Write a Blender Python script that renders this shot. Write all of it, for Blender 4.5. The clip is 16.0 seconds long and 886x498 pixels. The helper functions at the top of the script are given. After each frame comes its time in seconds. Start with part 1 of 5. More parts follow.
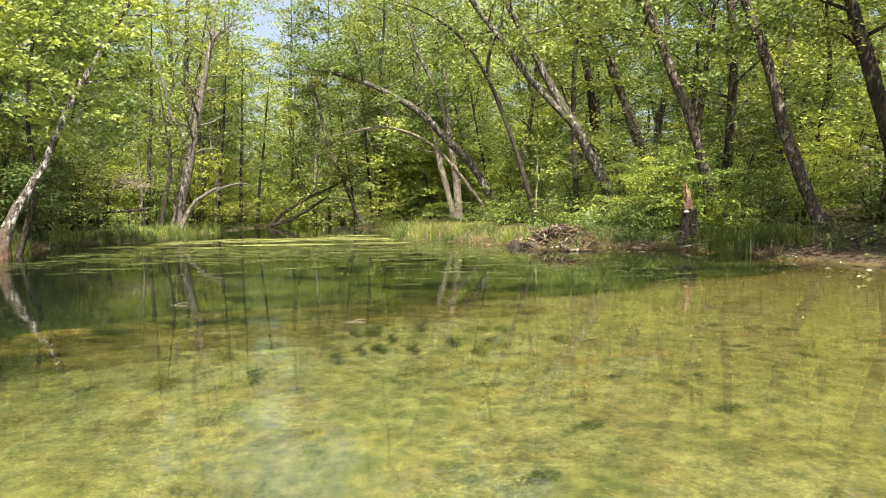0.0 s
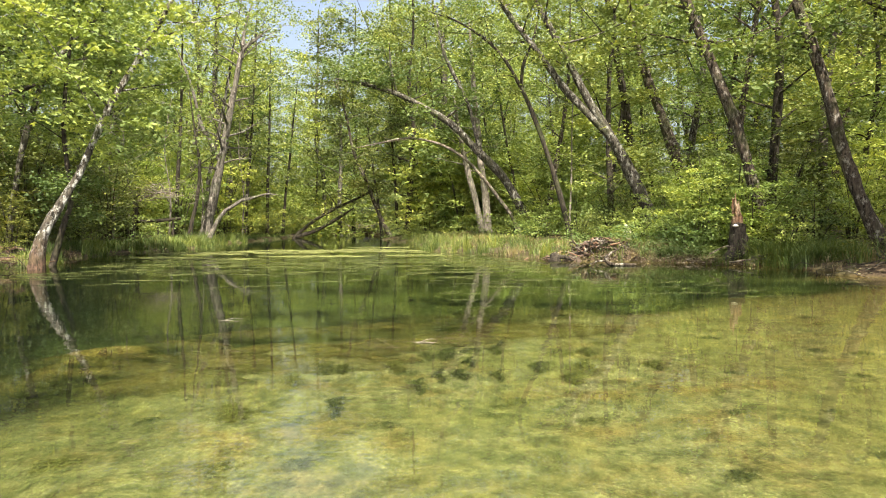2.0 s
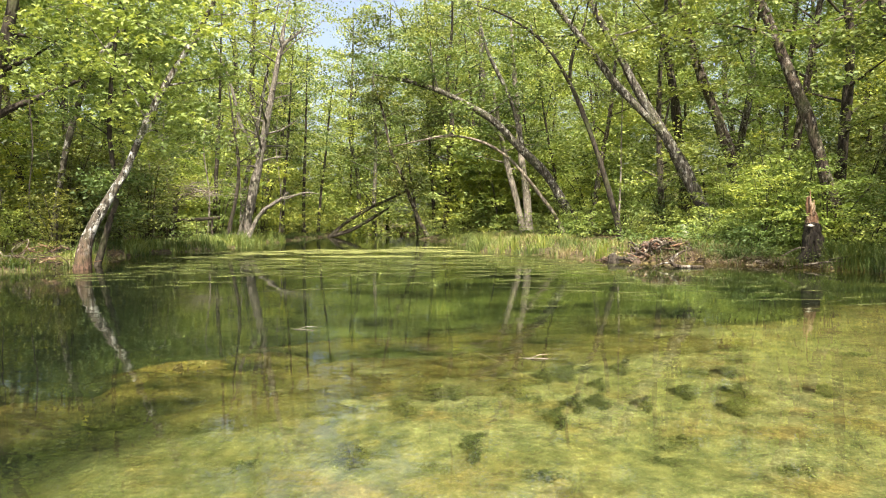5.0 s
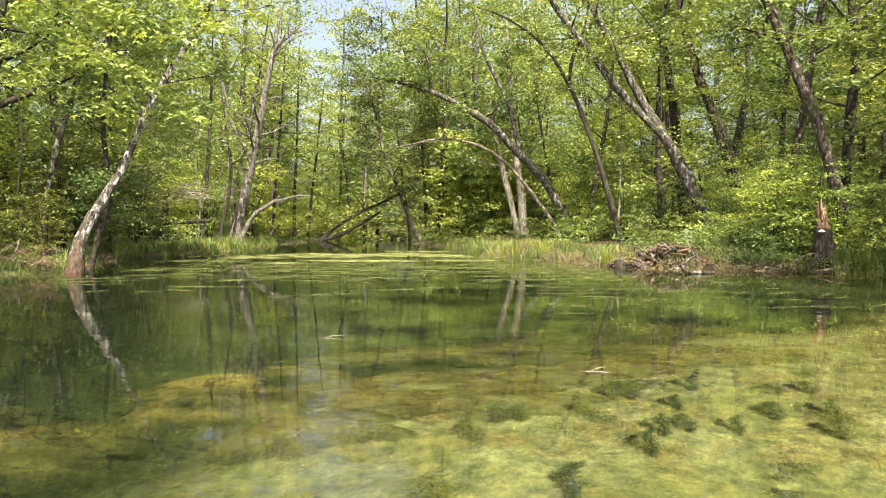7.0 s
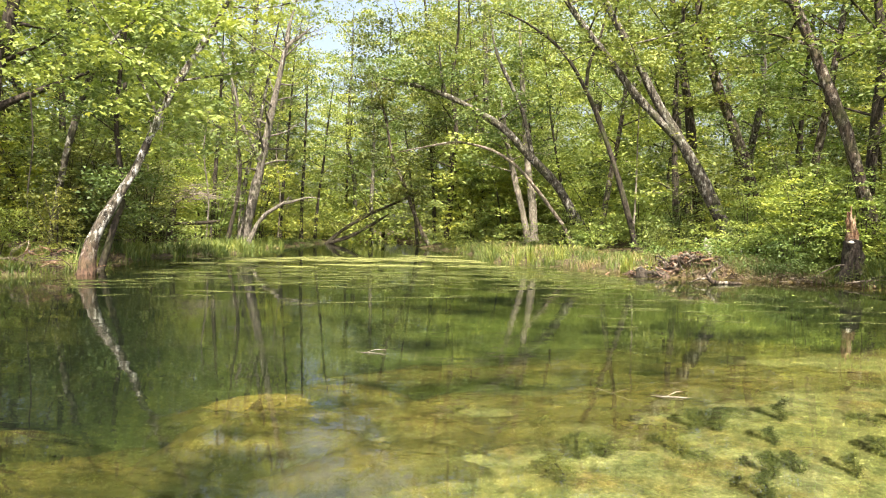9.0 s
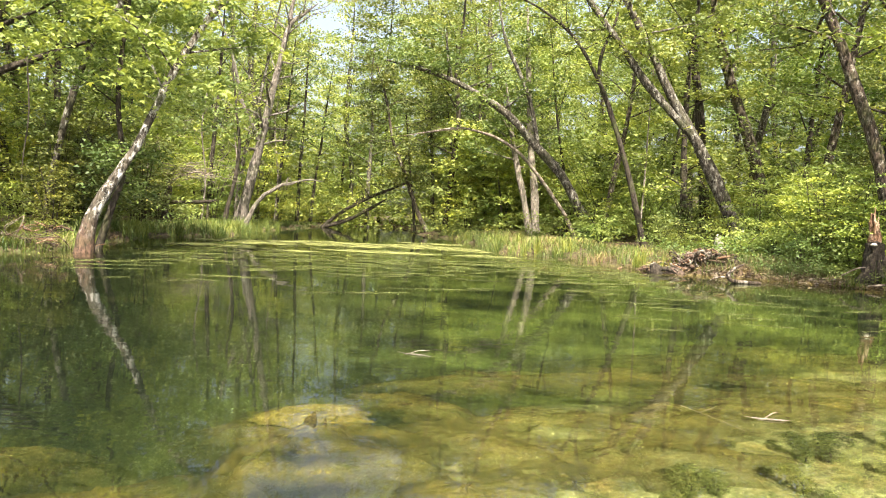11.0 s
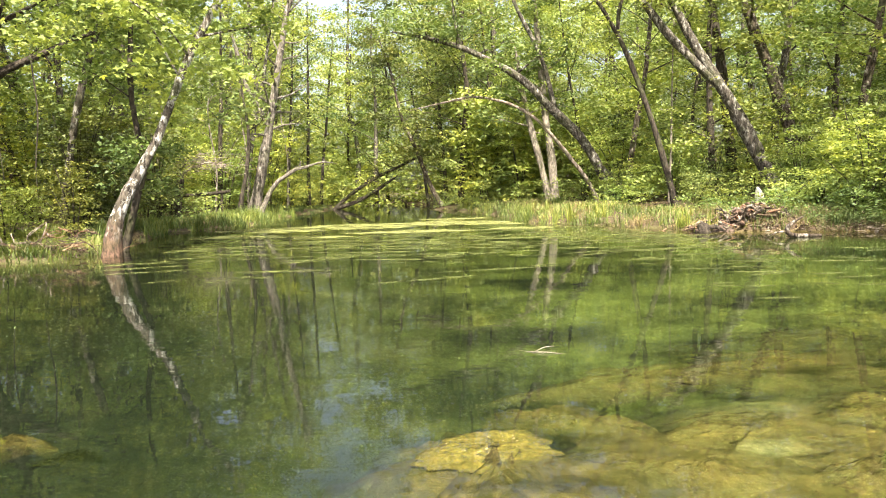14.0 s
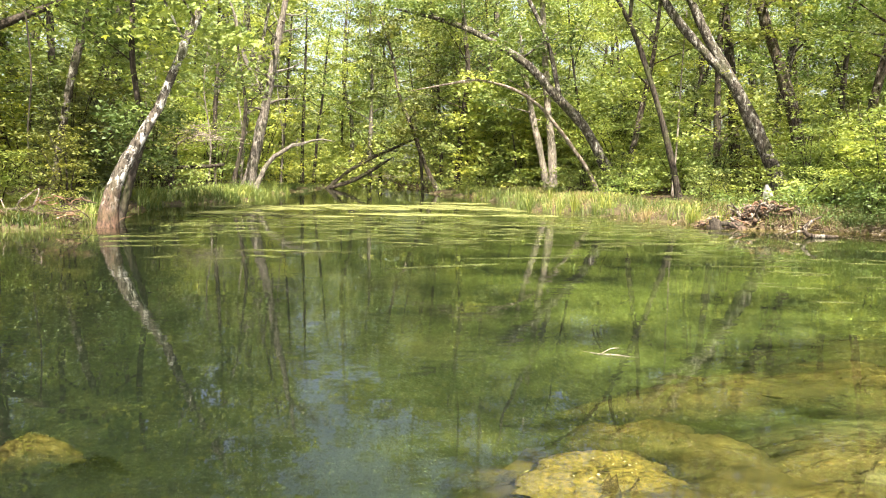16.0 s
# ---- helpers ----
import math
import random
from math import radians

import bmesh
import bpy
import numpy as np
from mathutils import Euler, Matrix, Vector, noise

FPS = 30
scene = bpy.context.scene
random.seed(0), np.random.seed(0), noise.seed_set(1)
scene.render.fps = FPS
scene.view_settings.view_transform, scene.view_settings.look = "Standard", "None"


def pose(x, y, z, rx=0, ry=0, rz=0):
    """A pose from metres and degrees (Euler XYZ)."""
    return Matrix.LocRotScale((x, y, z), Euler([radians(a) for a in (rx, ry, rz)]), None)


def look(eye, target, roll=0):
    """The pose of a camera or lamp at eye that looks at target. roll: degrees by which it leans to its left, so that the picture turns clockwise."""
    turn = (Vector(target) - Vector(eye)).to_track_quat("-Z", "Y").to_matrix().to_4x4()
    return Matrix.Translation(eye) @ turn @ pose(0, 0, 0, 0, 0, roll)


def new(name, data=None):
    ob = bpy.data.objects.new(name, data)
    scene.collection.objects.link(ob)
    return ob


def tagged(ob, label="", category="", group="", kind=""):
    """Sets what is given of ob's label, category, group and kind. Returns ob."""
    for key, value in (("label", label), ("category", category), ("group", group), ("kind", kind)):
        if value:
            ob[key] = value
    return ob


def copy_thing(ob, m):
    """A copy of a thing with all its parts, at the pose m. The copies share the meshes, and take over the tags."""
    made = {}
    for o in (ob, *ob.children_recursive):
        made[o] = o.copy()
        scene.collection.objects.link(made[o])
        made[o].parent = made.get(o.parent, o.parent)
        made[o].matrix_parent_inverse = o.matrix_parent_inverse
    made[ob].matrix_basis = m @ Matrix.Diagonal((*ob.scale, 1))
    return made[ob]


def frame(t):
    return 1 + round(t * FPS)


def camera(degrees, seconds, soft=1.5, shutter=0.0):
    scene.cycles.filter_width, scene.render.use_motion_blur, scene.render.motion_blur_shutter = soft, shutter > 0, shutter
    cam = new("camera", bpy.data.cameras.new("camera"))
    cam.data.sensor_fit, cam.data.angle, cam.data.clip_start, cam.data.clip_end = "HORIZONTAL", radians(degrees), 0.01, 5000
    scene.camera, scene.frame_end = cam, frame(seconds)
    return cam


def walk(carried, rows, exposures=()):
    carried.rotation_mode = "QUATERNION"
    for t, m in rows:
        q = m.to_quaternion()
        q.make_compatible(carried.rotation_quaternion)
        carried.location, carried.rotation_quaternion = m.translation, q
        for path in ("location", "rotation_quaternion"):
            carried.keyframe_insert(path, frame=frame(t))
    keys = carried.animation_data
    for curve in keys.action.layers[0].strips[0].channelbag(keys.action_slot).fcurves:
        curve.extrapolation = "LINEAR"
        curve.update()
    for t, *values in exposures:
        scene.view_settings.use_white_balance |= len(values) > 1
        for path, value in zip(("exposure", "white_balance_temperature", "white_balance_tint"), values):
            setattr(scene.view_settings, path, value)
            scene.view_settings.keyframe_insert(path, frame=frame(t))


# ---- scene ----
cam = camera(65.0, 16.0, soft=1.0)
PATH = [
    (0, (1.383, -0.431, 1.018), (1.605, 1.553, 0.905), -0.3),
    (0.5, (1.274, -0.281, 1.014), (1.494, 1.705, 0.919), -0.7),
    (1, (1.153, -0.173, 1.012), (1.33, 1.817, 0.928), 0.1),
    (1.5, (1.045, -0.028, 1.01), (1.213, 1.964, 0.929), 0.1),
    (2, (0.942, 0.095, 1.012), (1.112, 2.086, 0.934), 0.1),
    (2.5, (0.831, 0.228, 1.009), (0.978, 2.221, 0.93), 0.1),
    (3, (0.732, 0.361, 1.011), (0.841, 2.357, 0.944), 0.2),
    (3.5, (0.632, 0.448, 1.019), (0.705, 2.445, 0.949), 0.2),
    (4, (0.53, 0.606, 1.02), (0.611, 2.602, 0.944), 0.1),
    (4.5, (0.42, 0.726, 1.013), (0.497, 2.723, 0.936), -0.1),
    (4.7, (0.399, 0.789, 1.009), (0.482, 2.786, 0.929), -0.0),
    (6.8, (-0.044, 1.186, 0.999), (0.088, 3.18, 0.926), 0.5),
    (7, (-0.081, 1.295, 0.978), (0.057, 3.289, 0.912), 0.5),
    (7.5, (-0.175, 1.405, 0.976), (-0.023, 3.398, 0.888), 0.6),
    (8, (-0.268, 1.511, 0.993), (-0.119, 3.503, 0.889), 0.9),
    (8.2, (-0.308, 1.542, 0.995), (-0.17, 3.536, 0.938), 1.1),
    (10.3, (-0.747, 2.057, 1.032), (-0.572, 4.048, 0.978), 2.6),
    (10.5, (-0.806, 2.116, 1.03), (-0.609, 4.105, 0.954), 3.3),
    (11, (-0.897, 2.245, 1.021), (-0.729, 4.236, 0.928), 3.2),
    (11.5, (-1.026, 2.389, 1.014), (-0.891, 4.38, 0.886), 4.3),
    (12, (-1.15, 2.504, 1.011), (-1.047, 4.495, 0.847), 5.8),
    (12.5, (-1.231, 2.621, 1.011), (-1.144, 4.615, 0.872), 2.7),
    (13, (-1.384, 2.703, 1.043), (-1.276, 4.695, 0.905), 0.6),
    (13.5, (-1.495, 2.851, 1.03), (-1.376, 4.841, 0.86), -0.6),
    (14, (-1.593, 2.996, 1.049), (-1.435, 4.983, 0.878), -1.1),
    (14.5, (-1.75, 3.145, 1.054), (-1.635, 5.135, 0.897), -0.3),
    (15, (-1.872, 3.281, 1.034), (-1.695, 5.265, 0.861), 1.3),
    (15.5, (-1.853, 3.353, 1.056), (-1.723, 5.336, 0.822), 1.6),
    (16, (-2.003, 3.474, 1.017), (-1.801, 5.452, 0.802), 1.5),
]
walk(cam, [(t, look(eye, target, roll)) for t, eye, target, roll in PATH],
     [(0, 1.42, 6750, 11), (4, 1.53, 6750, 12), (8, 1.70, 6800, 14), (12, 1.98, 6850, 15), (16, 2.14, 6850, 15)])

# ---- light ----
SUN_EL, SUN_AZ = radians(55), radians(178)
world = bpy.data.worlds.new("sky")
scene.world = world
world.use_nodes = True
wn = world.node_tree.nodes
wn.clear()
sky = wn.new("ShaderNodeTexSky")
sky.sky_type, sky.sun_disc = "NISHITA", False
sky.sun_elevation, sky.sun_rotation = SUN_EL, SUN_AZ
sky.air_density, sky.dust_density = 1.0, 5.0
wb = wn.new("ShaderNodeBackground")
wb.inputs["Strength"].default_value = 0.095
wo = wn.new("ShaderNodeOutputWorld")
hazy = wn.new("ShaderNodeHueSaturation")
hazy.inputs["Saturation"].default_value, hazy.inputs["Value"].default_value = 0.82, 1.15
world.node_tree.links.new(sky.outputs[0], hazy.inputs["Color"])
world.node_tree.links.new(hazy.outputs[0], wb.inputs[0])
world.node_tree.links.new(wb.outputs[0], wo.inputs[0])
sun_data = bpy.data.lights.new("sun", "SUN")
sun_data.energy, sun_data.angle, sun_data.color = 5.0, radians(0.53), (1.0, 0.94, 0.82)
sun = new("sun", sun_data)
to_sun = Vector((math.sin(SUN_AZ) * math.cos(SUN_EL), math.cos(SUN_AZ) * math.cos(SUN_EL), math.sin(SUN_EL)))
sun.matrix_world = look(to_sun * 60, (0, 0, 0))


# ---- materials ----
class Mat:
    """A node material with short calls."""

    def __init__(self, name):
        self.m = bpy.data.materials.new(name)
        self.m.use_nodes = True
        self.t = self.m.node_tree
        self.t.nodes.clear()
        self.out = self.n("ShaderNodeOutputMaterial")

    def n(self, kind, **inputs):
        node = self.t.nodes.new(kind)
        for key, value in inputs.items():
            node.inputs[key.replace("_", " ")].default_value = value
        return node

    def l(self, a, b):
        self.t.links.new(a, b)

    def coords(self, scale=(1, 1, 1), kind="Object"):
        c = self.n("ShaderNodeTexCoord")
        m = self.n("ShaderNodeMapping")
        m.inputs["Scale"].default_value = scale
        self.l(c.outputs[kind], m.inputs["Vector"])
        return m.outputs[0]

    def place(self, scale=(1, 1, 1)):
        g = self.n("ShaderNodeNewGeometry")
        m = self.n("ShaderNodeMapping")
        m.inputs["Scale"].default_value = scale
        self.l(g.outputs["Position"], m.inputs["Vector"])
        return m.outputs[0]

    def noise(self, vec, scale, detail=4.0, rough=0.55):
        node = self.n("ShaderNodeTexNoise", Scale=scale, Detail=detail, Roughness=rough)
        self.l(vec, node.inputs["Vector"])
        return node.outputs["Fac"]

    def ramp(self, fac, stops):
        node = self.n("ShaderNodeValToRGB")
        e = node.color_ramp.elements
        while len(e) < len(stops):
            e.new(0.5)
        for k, (pos, col) in enumerate(stops):
            e[k].position = pos
            e[k].color = (*col, 1) if len(col) == 3 else col
        self.l(fac, node.inputs[0])
        return node.outputs[0]

    def mix(self, fac, a, b, blend="MIX"):
        node = self.n("ShaderNodeMix")
        node.data_type, node.blend_type = "RGBA", blend
        for sock, v in ((0, fac), (6, a), (7, b)):
            if isinstance(v, (int, float)):
                node.inputs[sock].default_value = v
            elif isinstance(v, tuple):
                node.inputs[sock].default_value = (*v, 1)
            else:
                self.l(v, node.inputs[sock])
        return node.outputs[2]

    def bump(self, height, strength=0.4, distance=0.02):
        node = self.n("ShaderNodeBump", Strength=strength, Distance=distance)
        self.l(height, node.inputs["Height"])
        return node.outputs[0]

    def surface(self, color, rough=0.8, normal=None, spec=0.3):
        p = self.n("ShaderNodeBsdfPrincipled")
        if isinstance(color, tuple):
            p.inputs["Base Color"].default_value = (*color, 1)
        else:
            self.l(color, p.inputs["Base Color"])
        p.inputs["Roughness"].default_value = rough
        p.inputs["Specular IOR Level"].default_value = spec
        if normal is not None:
            self.l(normal, p.inputs["Normal"])
        self.l(p.outputs[0], self.out.inputs[0])
        return p


def bark(name, dark, light, patch=None, patch_at=0.6, grain=20.0, foot=None):
    """Furrowed bark, with pale lichen patches where patch is given."""
    k = Mat(name)
    v = k.coords((1, 1, 0.28))
    fine, mid = k.noise(v, grain, 6, 0.65), k.noise(k.coords(), 2.2, 3)
    col = k.ramp(fine, [(0.38, dark), (0.62, light)])
    if patch:
        big = k.noise(k.coords((1, 1, 0.6)), 8.5, 7, 0.75)
        mask = k.ramp(big, [(patch_at - 0.04, (0, 0, 0)), (patch_at + 0.06, (1, 1, 1))])
        col = k.mix(mask, col, patch)
    if foot:
        up = k.n("ShaderNodeSeparateXYZ")
        k.l(k.coords(), up.inputs[0])
        bare = k.n("ShaderNodeMapRange", From_Min=1.7, From_Max=1.1)
        k.l(up.outputs[2], bare.inputs[0])
        col = k.mix(bare.outputs[0], col, k.ramp(fine, [(0.36, dark), (0.64, foot)]))
    col = k.mix(k.ramp(mid, [(0.5, (0, 0, 0)), (0.75, (0.55, 0.55, 0.55))]), col, (0.07, 0.085, 0.03))
    k.surface(col, 0.9, k.bump(fine, 1.0, 0.06), 0.2)
    return k.m


def leafy(name, a, b, c, trans=0.45):
    """Thin leaves that let light through; each leaf and each plant has its own tint."""
    k = Mat(name)
    g, o = k.n("ShaderNodeNewGeometry"), k.n("ShaderNodeObjectInfo")
    near = lambda p, f: tuple(m + (q - m) * f for m, q in zip(b, p))
    col = k.ramp(g.outputs["Random Per Island"], [(0.0, near(a, 0.65)), (0.55, b), (1.0, near(c, 0.55))])
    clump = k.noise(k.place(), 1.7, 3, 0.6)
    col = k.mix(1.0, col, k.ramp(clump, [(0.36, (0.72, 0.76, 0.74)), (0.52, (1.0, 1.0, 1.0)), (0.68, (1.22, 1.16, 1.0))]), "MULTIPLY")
    tint = k.ramp(o.outputs["Random"], [(0.0, (0.6, 0.7, 0.66)), (0.5, (1.0, 1.0, 1.0)), (1.0, (1.24, 1.14, 0.92))])
    col = k.mix(1.0, col, tint, "MULTIPLY")
    # broad lighter and darker patches: lit and dim foliage masses put into colour
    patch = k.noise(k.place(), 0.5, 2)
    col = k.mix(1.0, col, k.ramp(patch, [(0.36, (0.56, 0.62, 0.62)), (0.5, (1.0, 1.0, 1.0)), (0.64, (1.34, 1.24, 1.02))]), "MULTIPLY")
    p = k.n("ShaderNodeBsdfPrincipled", Roughness=0.58)
    p.inputs["Specular IOR Level"].default_value = 0.25
    k.l(col, p.inputs["Base Color"])
    tr = k.n("ShaderNodeBsdfTranslucent")
    k.l(k.mix(1.0, col, (2.0 * trans, 1.9 * trans, 1.0 * trans), "MULTIPLY"), tr.inputs[0])
    s = k.n("ShaderNodeAddShader")
    k.l(p.outputs[0], s.inputs[0])
    k.l(tr.outputs[0], s.inputs[1])
    k.l(s.outputs[0], k.out.inputs[0])
    return k.m


BARK_GREY = bark("bark_grey", (0.014, 0.012, 0.009), (0.10, 0.088, 0.068), (0.29, 0.285, 0.245), 0.56)
BARK_LICHEN = bark("bark_lichen", (0.016, 0.014, 0.010), (0.12, 0.105, 0.08), (0.52, 0.52, 0.47), 0.535, foot=(0.17, 0.105, 0.073))
BARK_DARK = bark("bark_dark", (0.014, 0.012, 0.009), (0.07, 0.058, 0.043), (0.15, 0.145, 0.12), 0.64)
BARK_BROWN = bark("bark_brown", (0.012, 0.009, 0.007), (0.10, 0.078, 0.056), (0.30, 0.28, 0.235), 0.58)
BARK_PALE = bark("bark_pale", (0.09, 0.078, 0.062), (0.30, 0.265, 0.215), (0.42, 0.39, 0.34), 0.6)
BARK_RED = bark("bark_reddish", (0.022, 0.014, 0.010), (0.14, 0.092, 0.066), (0.27, 0.23, 0.19), 0.6)
BARK_SNAG = bark("bark_snag", (0.04, 0.035, 0.028), (0.19, 0.17, 0.14), (0.38, 0.36, 0.31), 0.585)
DEADWOOD = bark("deadwood", (0.10, 0.075, 0.055), (0.33, 0.28, 0.22), (0.46, 0.43, 0.37), 0.58)
ROTWOOD = bark("rotten_wood", (0.08, 0.036, 0.018), (0.29, 0.18, 0.115), (0.46, 0.36, 0.25), 0.57, 16)
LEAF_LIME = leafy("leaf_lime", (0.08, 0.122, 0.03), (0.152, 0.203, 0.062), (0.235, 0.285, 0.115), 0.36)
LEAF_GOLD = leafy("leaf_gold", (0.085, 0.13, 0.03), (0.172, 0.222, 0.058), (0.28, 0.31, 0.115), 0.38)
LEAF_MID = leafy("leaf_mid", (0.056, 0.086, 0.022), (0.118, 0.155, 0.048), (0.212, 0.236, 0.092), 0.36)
# dark green leaves; also used to put shade into the west bank's hollow
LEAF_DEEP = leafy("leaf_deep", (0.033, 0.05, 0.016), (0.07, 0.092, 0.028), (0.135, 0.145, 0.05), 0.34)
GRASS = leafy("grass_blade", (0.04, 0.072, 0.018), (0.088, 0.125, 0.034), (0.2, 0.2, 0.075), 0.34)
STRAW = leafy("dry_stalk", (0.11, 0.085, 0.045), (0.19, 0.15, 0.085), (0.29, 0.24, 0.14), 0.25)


def ground_material():
    """Sand and gravel under water, leaf litter and moss on land, painted-in depth darkening."""
    k = Mat("creek_ground")
    v = k.place()
    sep = k.n("ShaderNodeSeparateXYZ")
    k.l(v, sep.inputs[0])
    v = k.place((1, 0.85, 1))
    grit, mid, big = k.noise(v, 42, 4, 0.65), k.noise(v, 5.5, 5, 0.6), k.noise(v, 0.9, 4, 0.55)
    sand = k.ramp(mid, [(0.32, (0.108, 0.112, 0.046)), (0.47, (0.16, 0.155, 0.063)), (0.64, (0.228, 0.212, 0.096))])
    sand = k.mix(0.42, sand, k.ramp(grit, [(0.33, (0.03, 0.032, 0.014)), (0.5, (0.135, 0.128, 0.045)), (0.7, (0.37, 0.34, 0.18))]))
    rust = k.ramp(k.noise(k.place((1, 1.2, 1)), 2.3, 5, 0.65), [(0.45, (0, 0, 0)), (0.62, (0.9, 0.9, 0.9))])
    outer = k.n("ShaderNodeMapRange", From_Min=1.5, From_Max=4.5)
    k.l(sep.outputs[1], outer.inputs[0])
    rust = k.mix(1.0, rust, k.ramp(outer.outputs[0], [(0.0, (0.45, 0.45, 0.45)), (1.0, (1, 1, 1))]), "MULTIPLY")
    sand = k.mix(rust, sand, k.mix(1.0, sand, (0.98, 0.74, 0.55), "MULTIPLY"))
    algae = k.ramp(big, [(0.45, (0, 0, 0)), (0.62, (0.85, 0.85, 0.85))])
    sand = k.mix(algae, sand, k.ramp(mid, [(0.34, (0.088, 0.095, 0.032)), (0.62, (0.16, 0.152, 0.05))]))
    # rusty shallows along the east shore
    east = k.n("ShaderNodeMapRange", From_Min=1.5, From_Max=10.0)
    k.l(sep.outputs[0], east.inputs[0])
    sand = k.mix(east.outputs[0], sand, k.mix(0.6, sand, (0.19, 0.105, 0.03)))
    # deep bed: sediment colour darkened to stand for light lost in depth, plus waterweed
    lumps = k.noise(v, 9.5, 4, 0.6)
    # hollows of the lumps darkened: crevice shade multiplied into the sand
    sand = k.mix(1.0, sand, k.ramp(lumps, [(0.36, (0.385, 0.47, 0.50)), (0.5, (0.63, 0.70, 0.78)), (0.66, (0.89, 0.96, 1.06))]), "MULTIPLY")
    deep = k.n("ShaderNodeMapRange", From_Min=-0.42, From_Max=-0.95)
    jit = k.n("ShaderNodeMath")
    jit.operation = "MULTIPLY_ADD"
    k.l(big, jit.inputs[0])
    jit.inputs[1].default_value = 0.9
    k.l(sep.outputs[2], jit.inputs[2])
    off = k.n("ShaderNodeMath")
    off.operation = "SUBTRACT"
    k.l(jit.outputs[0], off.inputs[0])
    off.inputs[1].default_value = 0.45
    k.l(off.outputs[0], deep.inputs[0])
    dimmed_bed = k.ramp(mid, [(0.3, (0.0016, 0.0036, 0.0016)), (0.7, (0.0042, 0.0088, 0.0034))])
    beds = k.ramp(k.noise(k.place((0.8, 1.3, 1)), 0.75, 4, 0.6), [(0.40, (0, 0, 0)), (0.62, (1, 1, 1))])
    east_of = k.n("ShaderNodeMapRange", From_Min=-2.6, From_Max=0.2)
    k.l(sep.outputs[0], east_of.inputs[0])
    dimmed_bed = k.mix(k.mix(1.0, beds, east_of.outputs[0], "MULTIPLY"), dimmed_bed, k.ramp(mid, [(0.35, (0.028, 0.042, 0.011)), (0.62, (0.054, 0.073, 0.018))]))
    bed = k.mix(deep.outputs[0], sand, dimmed_bed)
    litter = k.ramp(k.noise(v, 14, 5, 0.7), [(0.3, (0.018, 0.013, 0.008)), (0.5, (0.06, 0.043, 0.027)), (0.72, (0.15, 0.11, 0.07))])
    moss = k.ramp(k.noise(v, 1.3, 4), [(0.5, (0, 0, 0)), (0.66, (0.4, 0.4, 0.4))])
    litter = k.mix(moss, litter, (0.07, 0.10, 0.02))
    land = k.n("ShaderNodeMapRange", From_Min=-0.03, From_Max=0.05)
    k.l(sep.outputs[2], land.inputs[0])
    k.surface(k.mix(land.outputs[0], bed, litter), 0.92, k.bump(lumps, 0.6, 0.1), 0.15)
    return k.m


def water_material():
    k = Mat("creek_water")
    long_wave = k.noise(k.place((0.6, 1.0, 1.0)), 1.5, 1, 0.4)
    breeze = k.ramp(k.noise(k.place((0.25, 0.6, 1.0)), 0.8, 2), [(0.36, (0.15, 0.15, 0.15)), (0.62, (1, 1, 1))])
    swell, ripple = k.noise(k.place((0.35, 1.0, 1.0)), 5.0, 1, 0.5), k.noise(k.place((0.3, 1.0, 1.0)), 14.0, 1, 0.5)
    wave = long_wave
    for part_wave, amount in ((swell, 0.5), (ripple, 0.26)):
        lively, add = k.n("ShaderNodeMath"), k.n("ShaderNodeMath")
        lively.operation, add.operation = "MULTIPLY", "MULTIPLY_ADD"
        k.l(part_wave, lively.inputs[0])
        k.l(breeze, lively.inputs[1])
        k.l(lively.outputs[0], add.inputs[0])
        add.inputs[1].default_value = amount
        k.l(wave, add.inputs[2])
        wave = add.outputs[0]
    normal = k.bump(wave, 0.05, 0.05)
    see = k.n("ShaderNodeBsdfRefraction", Roughness=0.04, IOR=1.333)
    see.inputs["Color"].default_value = (0.83, 0.86, 0.69, 1)
    haze = k.n("ShaderNodeBsdfDiffuse")
    haze.inputs["Color"].default_value = (0.025, 0.06, 0.02, 1)
    murky = k.n("ShaderNodeMixShader", Fac=0.01)
    k.l(see.outputs[0], murky.inputs[1])
    k.l(haze.outputs[0], murky.inputs[2])
    gloss = k.n("ShaderNodeBsdfGlossy", Roughness=0.0)
    fres = k.n("ShaderNodeFresnel", IOR=1.333)
    top = k.n("ShaderNodeMixShader")
    for node in (see, gloss, fres):
        k.l(normal, node.inputs["Normal"])
    k.l(fres.outputs[0], top.inputs[0])
    k.l(murky.outputs[0], top.inputs[1])
    k.l(gloss.outputs[0], top.inputs[2])
    k.l(top.outputs[0], k.out.inputs[0])
    return k.m


def mottled(name, a, b, c, scale=18.0, rough=0.85, strength=0.5):
    k = Mat(name)
    v = k.place()
    fine, big = k.noise(v, scale, 5, 0.65), k.noise(v, scale * 0.16, 3)
    col = k.mix(k.ramp(big, [(0.4, (0, 0, 0)), (0.65, (0.7, 0.7, 0.7))]), k.ramp(fine, [(0.3, a), (0.7, b)]), c)
    k.surface(col, rough, k.bump(fine, strength, 0.02), 0.25)
    return k.m


GROUND, WATER = ground_material(), water_material()
SCUM = mottled("floating_algae", (0.11, 0.125, 0.036), (0.235, 0.245, 0.08), (0.17, 0.185, 0.055), 22)
FLECK = mottled("algae_fleck", (0.04, 0.05, 0.012), (0.10, 0.115, 0.028), (0.07, 0.085, 0.02), 22)


